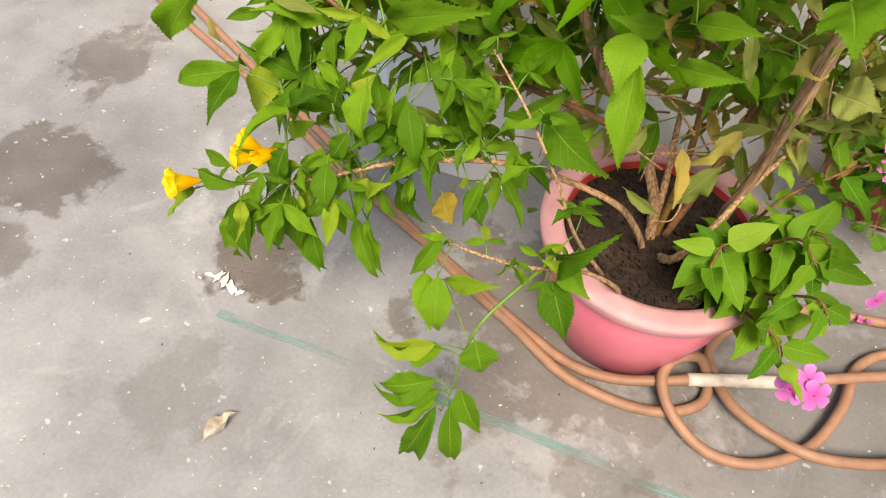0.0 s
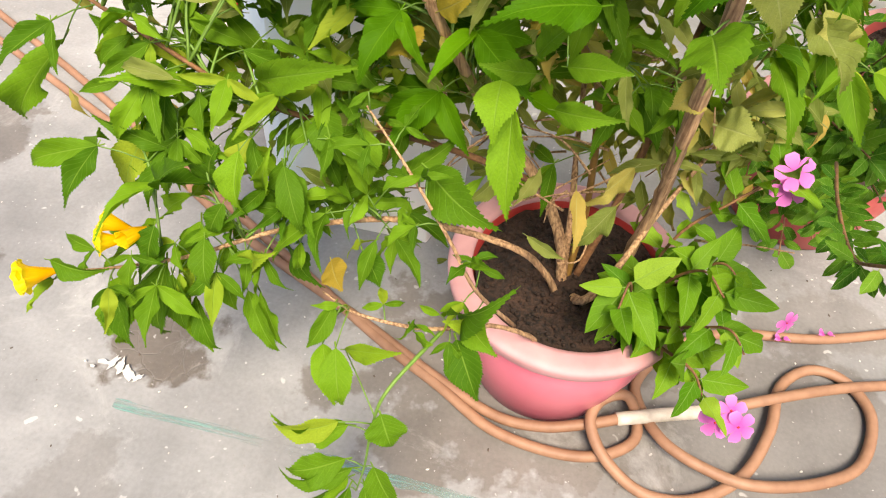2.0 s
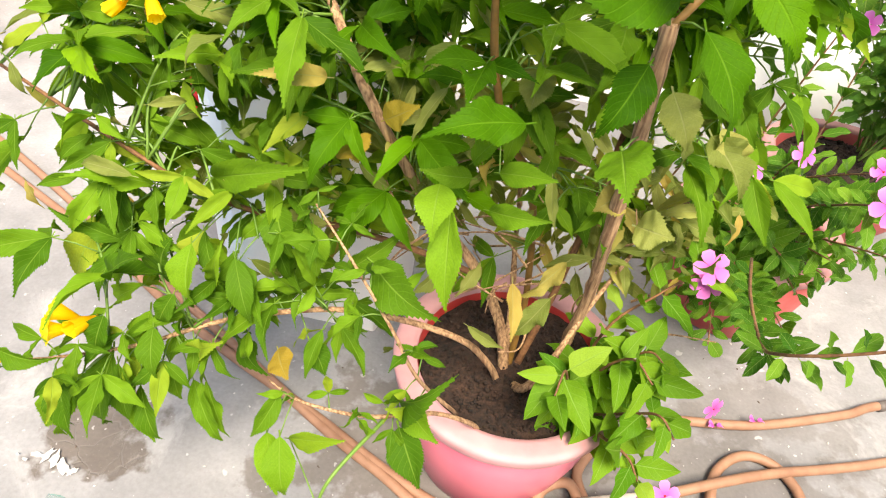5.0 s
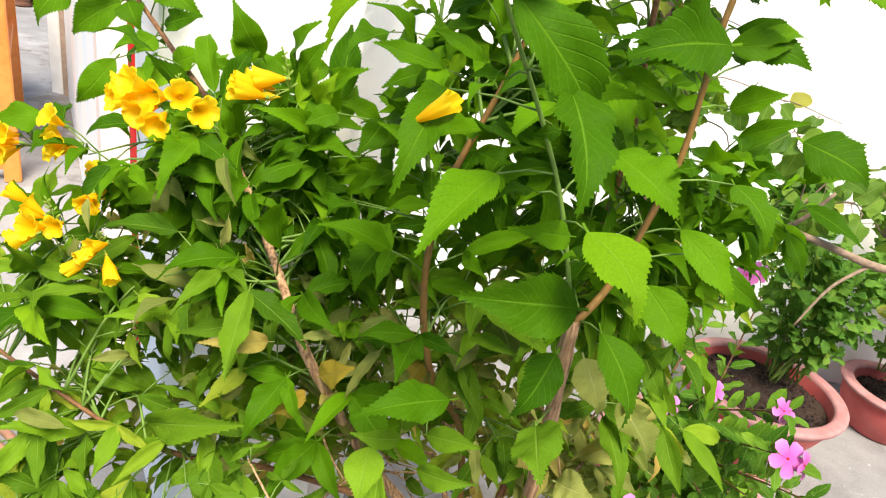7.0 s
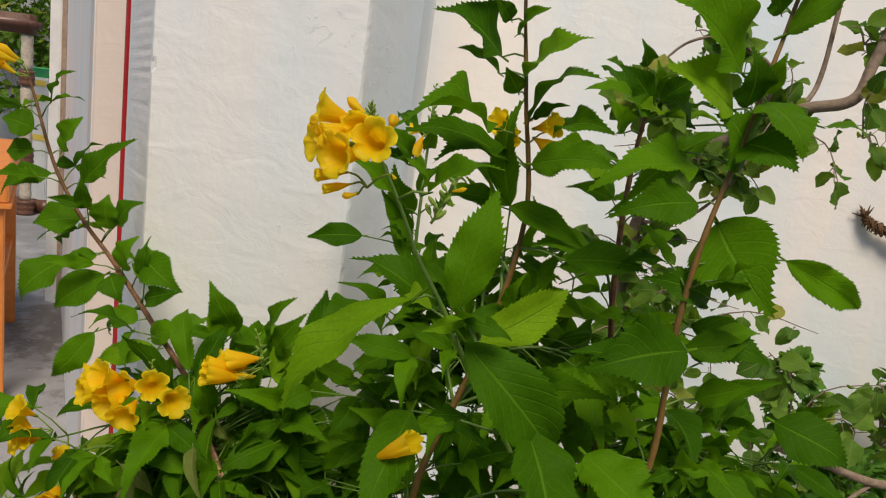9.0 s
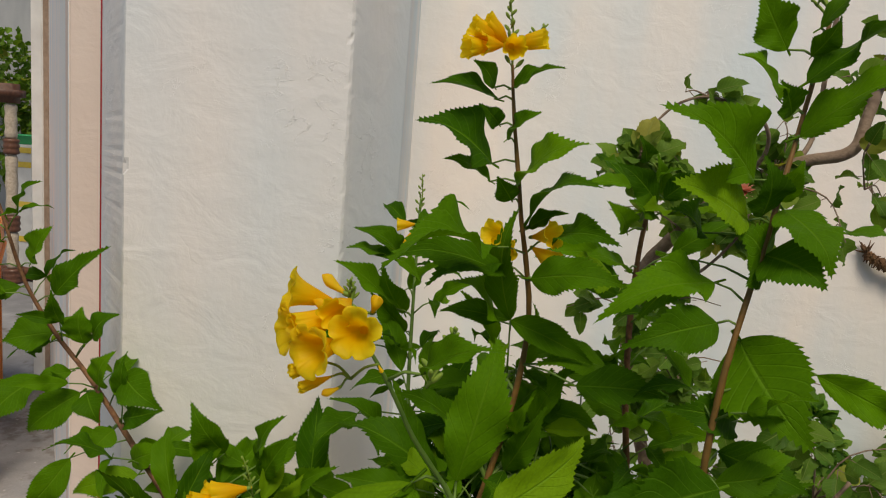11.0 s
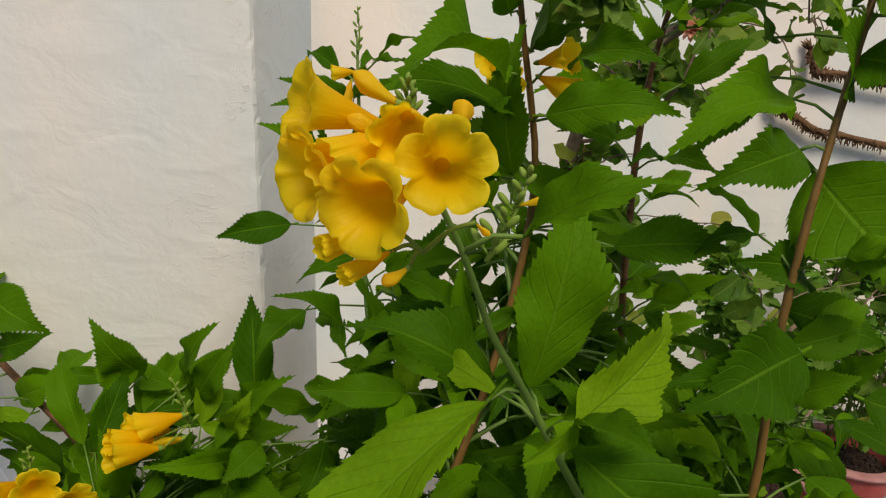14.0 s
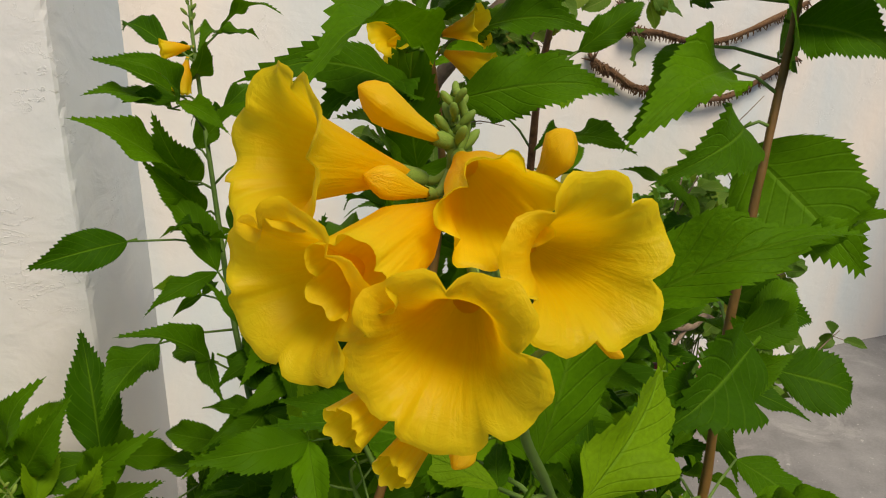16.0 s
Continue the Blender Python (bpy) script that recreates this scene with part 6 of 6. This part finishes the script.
for x, y, z, rad, n in ((0.55, 1.67, 1.46, 0.05, 46), (0.80, 1.73, 1.45, 0.10, 46), (0.68, 1.78, 1.33, 0.12, 60), (0.70, 1.66, 1.56, 0.05, 10), (0.64, 1.66, 1.585, 0.025, 6), (0.95, 1.72, 1.45, 0.06, 14), (1.05, 1.76, 1.75, 0.12, 26),
                        (0.93, 1.76, 1.62, 0.06, 12), (0.60, 1.84, 1.15, 0.12, 40), (0.72, 1.84, 1.0, 0.18, 70), (0.90, 1.62, 0.90, 0.12, 30), (1.15, 1.75, 0.85, 0.16, 46), (1.24, 1.90, 0.92, 0.16, 30), (0.95, 1.8, 2.0, 0.10, 16), (0.80, 1.9, 0.8, 0.16, 40), (0.62, 1.9, 0.9, 0.12, 30), (1.28, 1.62, 0.86, 0.10, 34), (1.19, 1.58, 0.77, 0.09, 26), (1.30, 1.55, 0.70, 0.10, 30), (1.31, 1.70, 0.94, 0.10, 26)):
    r = rp.rng
    hub = Vector((x, y, z))
    ends = [hub + Vector((r.gauss(0, 0.75), r.gauss(0, 0.5), r.gauss(0, 0.75))) * rad for _ in range(max(3, n // 7))]
    bows = [(hub + e) / 2 + Vector((r.gauss(0, 0.15), 0, 0.25)) * rad for e in ends]
    for e, w in zip(ends, bows):
        tube_into(twigs, [p - rose.location for p in smooth_line([hub, w, e], 4)], 0.0019, 0.0009, 5)
    for k in range(n):
        j, f = r.randrange(len(ends)), r.uniform(0.12, 1.0)
        q = hub.lerp(bows[j], 2 * f) if f < 0.5 else bows[j].lerp(ends[j], 2 * f - 1)
        d = Vector((r.gauss(0, 1), r.gauss(0, 0.6) - 0.2, r.gauss(0, 0.8) - 0.1)).normalized()
        p = q + d * r.uniform(0.006, 0.022)
        tube_into(twigs, [q - rose.location, p - rose.location], 0.0009, 0.0007, 4)
        rp.leaf(p, p + d * r.uniform(0.036, 0.060), face=Vector((r.uniform(-0.5, 0.5), -0.8, 0.6)), single=k % 2 == 0)
rp.close()
tagged(part("twig_tangle", twigs, M_ROSEBARK, rose), kind="stuff")
bm = bmesh.new()
uv = bm.loops.layers.uv.verify()
for k in range(22):
    a, w = k * 2.4, 0.3 + 0.7 * k / 22
    d = Vector((math.cos(a) * w, -1 + 0.9 * w, math.sin(a) * w)).normalized()
    leaf_mesh_into(bm, leaf_frame(Vector((0.722, 1.67, 1.43)) - rose.location, Vector((0.722, 1.67, 1.43)) - rose.location + d * 0.022, (0, 0, 1))[0] @ Matrix.Diagonal((0.022, 0.022, 0.022, 1)), "rose", 0.5, 0.3, 0.2, 0.2, 0, k, uv)
part("rose_bloom", bm, M_PEACH, rose, "small peach rose bloom")

garland = thing("dry_garland", "dried brown leaf garland hanging on the white wall", "garland", (1.6, 2.57, 1.25))
for pts, r in (([(1.434, 2.585, 1.249), (1.458, 2.575, 1.233), (1.489, 2.570, 1.221), (1.582, 2.570, 1.171), (1.667, 2.570, 1.156), (1.955, 2.570, 1.125), (2.285, 2.580, 1.257)], 0.012),
               ([(1.531, 2.585, 1.405), (1.540, 2.575, 1.368), (1.563, 2.570, 1.343), (1.651, 2.570, 1.337), (1.900, 2.570, 1.313), (2.285, 2.580, 1.445)], 0.011)):
    bm = tube([Vector(p) - garland.location for p in pts], r, r * 0.8, 8, 8, 0.3, 4)
    line = smooth_line(pts, 14)
    g = random.Random(8)
    for p in line:
        for _ in range(5):
            d = Vector((g.gauss(0, 0.7), -abs(g.gauss(0, 0.4)), g.gauss(-0.5, 0.7))).normalized()
            q = p - garland.location
            tube_into(bm, [q, q + d * 0.011, q + d * g.uniform(0.014, 0.026) + Vector((0, 0, -0.005))], 0.0034, 0.0014, 4)
    for _ in range(16):
        d = Vector((g.gauss(-0.6, 0.4), g.gauss(-0.1, 0.3), abs(g.gauss(0.8, 0.3)))).normalized()
        q = Vector(pts[0]) - garland.location
        tube_into(bm, [q, q + d * 0.02, q + d * g.uniform(0.025, 0.045)], 0.005, 0.001, 5)
    part("strand", bm, M_DRY, garland)

# ---- stool, passage things ----
bench = thing("work_table", "orange painted wooden table with rails along the passage wall", "table", (-2.086, 3.086, 0))
SPIN = pose(0, 0, 0, 0, 0, 124.4)


def plank(name, lo, hi, bevel, label=""):
    bm = box(bmesh.new(), lo, hi, bevel)
    bmesh.ops.transform(bm, matrix=SPIN, verts=bm.verts)
    part(name, bm, M_ORANGE, bench, label, smooth=False)


for sx in (-1, 1):
    for sy in (-1, 1):
        plank("leg", (0.49 * sx - 0.031, 0.25 * sy - 0.031, 0.0), (0.49 * sx + 0.031, 0.25 * sy + 0.031, 0.80), 0.004)
for z in (0.075, 0.40):
    for k in (-1, 1):
        plank("rail", (0.49 * k - 0.016, -0.219, z - 0.022), (0.49 * k + 0.016, 0.219, z + 0.022), 0.003)
for k in (-1, 1):
    plank("rail", (-0.459, 0.25 * k - 0.016, 0.42), (0.459, 0.25 * k + 0.016, 0.464), 0.003)
plank("tabletop", (-0.545, -0.305, 0.80), (0.545, 0.305, 0.822), 0.004)
plank("drawer_box", (-0.535, -0.295, 0.822), (0.535, 0.295, 0.955), 0.006)

post = thing("carved_frame", "dark wooden frame with a cream-banded turned post beyond the passage", "wooden frame", (-3.79, 6.0, 0))
z = 0.0
for k, (tall, r) in enumerate(((0.13, 0.075), (0.32, 0.046), (0.14, 0.060), (0.52, 0.046), (0.13, 0.060), (0.29, 0.046))):
    rows = [(0.0, z), (r * 0.8, z)] + [(r * (1.0 + 0.07 * math.sin(i * 1.9)), z + tall * (i + 0.5) / 9) for i in range(9)] + [(r * 0.8, z + tall), (0.0, z + tall)]
    part("turned_section", lathe(rows, 20), M_WOOD if k % 2 == 0 else M_BAND, post, "" if k % 2 == 0 else "cream banded section")
    z += tall + 0.001
part("beam", box(bmesh.new(), (-0.95, -0.10, 1.54), (0.10, 0.10, 1.70), 0.05), M_WOOD, post)
part("foot_rail", tube([(-0.95, 0.12, 0.065), (-0.5, 0.12, 0.065), (-0.1, 0.12, 0.065), (0.14, 0.12, 0.065)], 0.065, 0.06, 14, 5, 0.15), M_WOOD, post)

crate = thing("carton", "tall white carton with yellow printed strips, beyond the passage", "carton", (-4.0, 6.5, 0))
part("body", box(bmesh.new(), (-0.13, -0.12, 0), (0.13, 0.12, 1.185), 0.008), M_CARTON, crate, smooth=False)
for z in (0.30, 0.62, 0.98, 1.11):
    part("printed_strip", box(bmesh.new(), (-0.12, -0.126, z), (0.12, -0.122, z + 0.05)), M_YSTRIP, crate, smooth=False)
tub = thing("green_tub", "green plastic tub standing on the white carton", "tub", (-4.0, 6.5, 1.187))
part("body", lathe([(0.0, 0.0), (0.10, 0.0), (0.12, 0.07), (0.13, 0.075), (0.13, 0.085), (0.11, 0.08), (0.09, 0.01), (0.0, 0.01)], 32), M_GREENPLASTIC, tub)
bushy("hedge", "green hedge shrubs beyond the passage", "shrub", (-5.2, 8.2), [(-5.3, 8.2, 1.75, 0.55), (-5.7, 8.2, 2.0, 0.5), (-4.9, 8.25, 1.5, 0.5), (-6.2, 8.3, 1.7, 0.6), (-5.4, 8.1, 1.1, 0.5), (-4.7, 8.2, 0.8, 0.5)], 1900, 0.11, 45, "rose", ROSE, M_ROSE, 0.66, 24, M_ROSEBARK)
tagged(part("wall_far", prism([(-9, 9.0), (-1.6, 9.0), (-1.6, 9.3), (-9, 9.3)], 0, 4.6), M_FARWALL, smooth=False), "pale plaster wall far beyond the passage", "wall", kind="structure")

# ---- small things on the floor ----
bm = bmesh.new()
g = random.Random(4)
last = None
for i in range(90):
    x = -0.36 + 1.02 * i / 89
    y = 0.823 - 0.03 * (x + 0.46) ** 2 + 0.004 * noise.noise(Vector((x * 9, 0, 0)))
    w = 0.011 * (0.75 + 0.5 * abs(noise.noise(Vector((x * 25, 5, 0)))))
    pair = (bm.verts.new((x, y - w, 0.001)), bm.verts.new((x, y + w, 0.001)))
    if last:
        bm.faces.new((last[0], pair[0], pair[1], last[1]))
    last = pair
tagged(part("floor_line", bm, M_CHALK, smooth=False), "faint teal painted line across the concrete floor", "floor marking", kind="structure")

dry = thing("dry_leaf", "pale curled dry leaf lying on the concrete", "dry leaf", (-0.226, 0.62, 0.004))
bm = bmesh.new()
leaf_mesh_into(bm, pose(-0.018, -0.03, 0.004, 0, 0, -25) @ Matrix.Diagonal((0.072, 0.072, 0.072, 1)), "oblong", 0.36, 1.2, 0.1, 1.1, 0.05, 2)
part("blade", bm, M_DEBRIS, dry)
scrap = thing("paper_scrap", "torn whitish scrap lying on the concrete", "scrap", (-0.385, 0.885, 0.003))
bm = bmesh.new()
tear = random.Random(12)
for dx, dy, size, turn in ((-0.034, 0.006, 0.018, 20), (-0.016, 0.010, 0.020, 70), (0.002, 0.006, 0.026, 100), (0.024, -0.002, 0.024, 140), (-0.048, -0.006, 0.008, 0), (0.044, -0.008, 0.012, 50), (-0.066, 0.000, 0.005, 0)):
    m = pose(dx, dy, 0.002, tear.uniform(-8, 8), tear.uniform(-8, 8), turn)
    rim = [m @ Vector((size * q * math.cos(a), size * 0.45 * q * math.sin(a), 0.004 * tear.random())) for a, q in ((6.28319 * k / 11, tear.uniform(0.45, 1.05)) for k in range(11))]
    top = [bm.verts.new(p) for p in rim]
    hub = bm.verts.new(m @ Vector((0, 0, 0.004 * tear.random())))
    for k in range(11):
        bm.faces.new((hub, top[k], top[(k + 1) % 11]))
part("flake", bm, M_CRUMB, scrap)
for x, y in ((0.835, 1.262), (0.925, 1.298)):
    fallen = thing("fallen_petals", "fallen pale pink petals lying on the hose", "petals", (x, y, 0.026))
    bm = bmesh.new()
    for k in range(3):
        leaf_mesh_into(bm, pose(0.006 * k - 0.006, 0.003 * k, 0.001 * k, 10, 0, 120 * k) @ Matrix.Diagonal((0.016, 0.016, 0.016, 1)), "ovate", 0.7, 0.3, 0.2, 0.4, 0.0, k)
    part("petal", bm, M_PINK, fallen)
bm, dark = bmesh.new(), bmesh.new()
for _ in range(300):
    x, y = g.uniform(-1.2, 1.1), g.uniform(0.35, 1.7)
    s = g.uniform(0.0008, 0.0030)
    target = dark if g.random() < 0.3 else bm
    bmesh.ops.create_icosphere(target, subdivisions=1, radius=s, matrix=pose(x, y, s * 0.2, 0, 0, g.uniform(0, 180)) @ Matrix.Diagonal((1.4, 0.8, 0.35, 1)))
tagged(part("grit", bm, M_CRUMB), "scattered pale grit and plaster crumbs", "grit", kind="stuff")
tagged(part("dark_grit", dark, M_DEBRISDARK), "scattered dark grit and plant crumbs", "grit", kind="stuff")
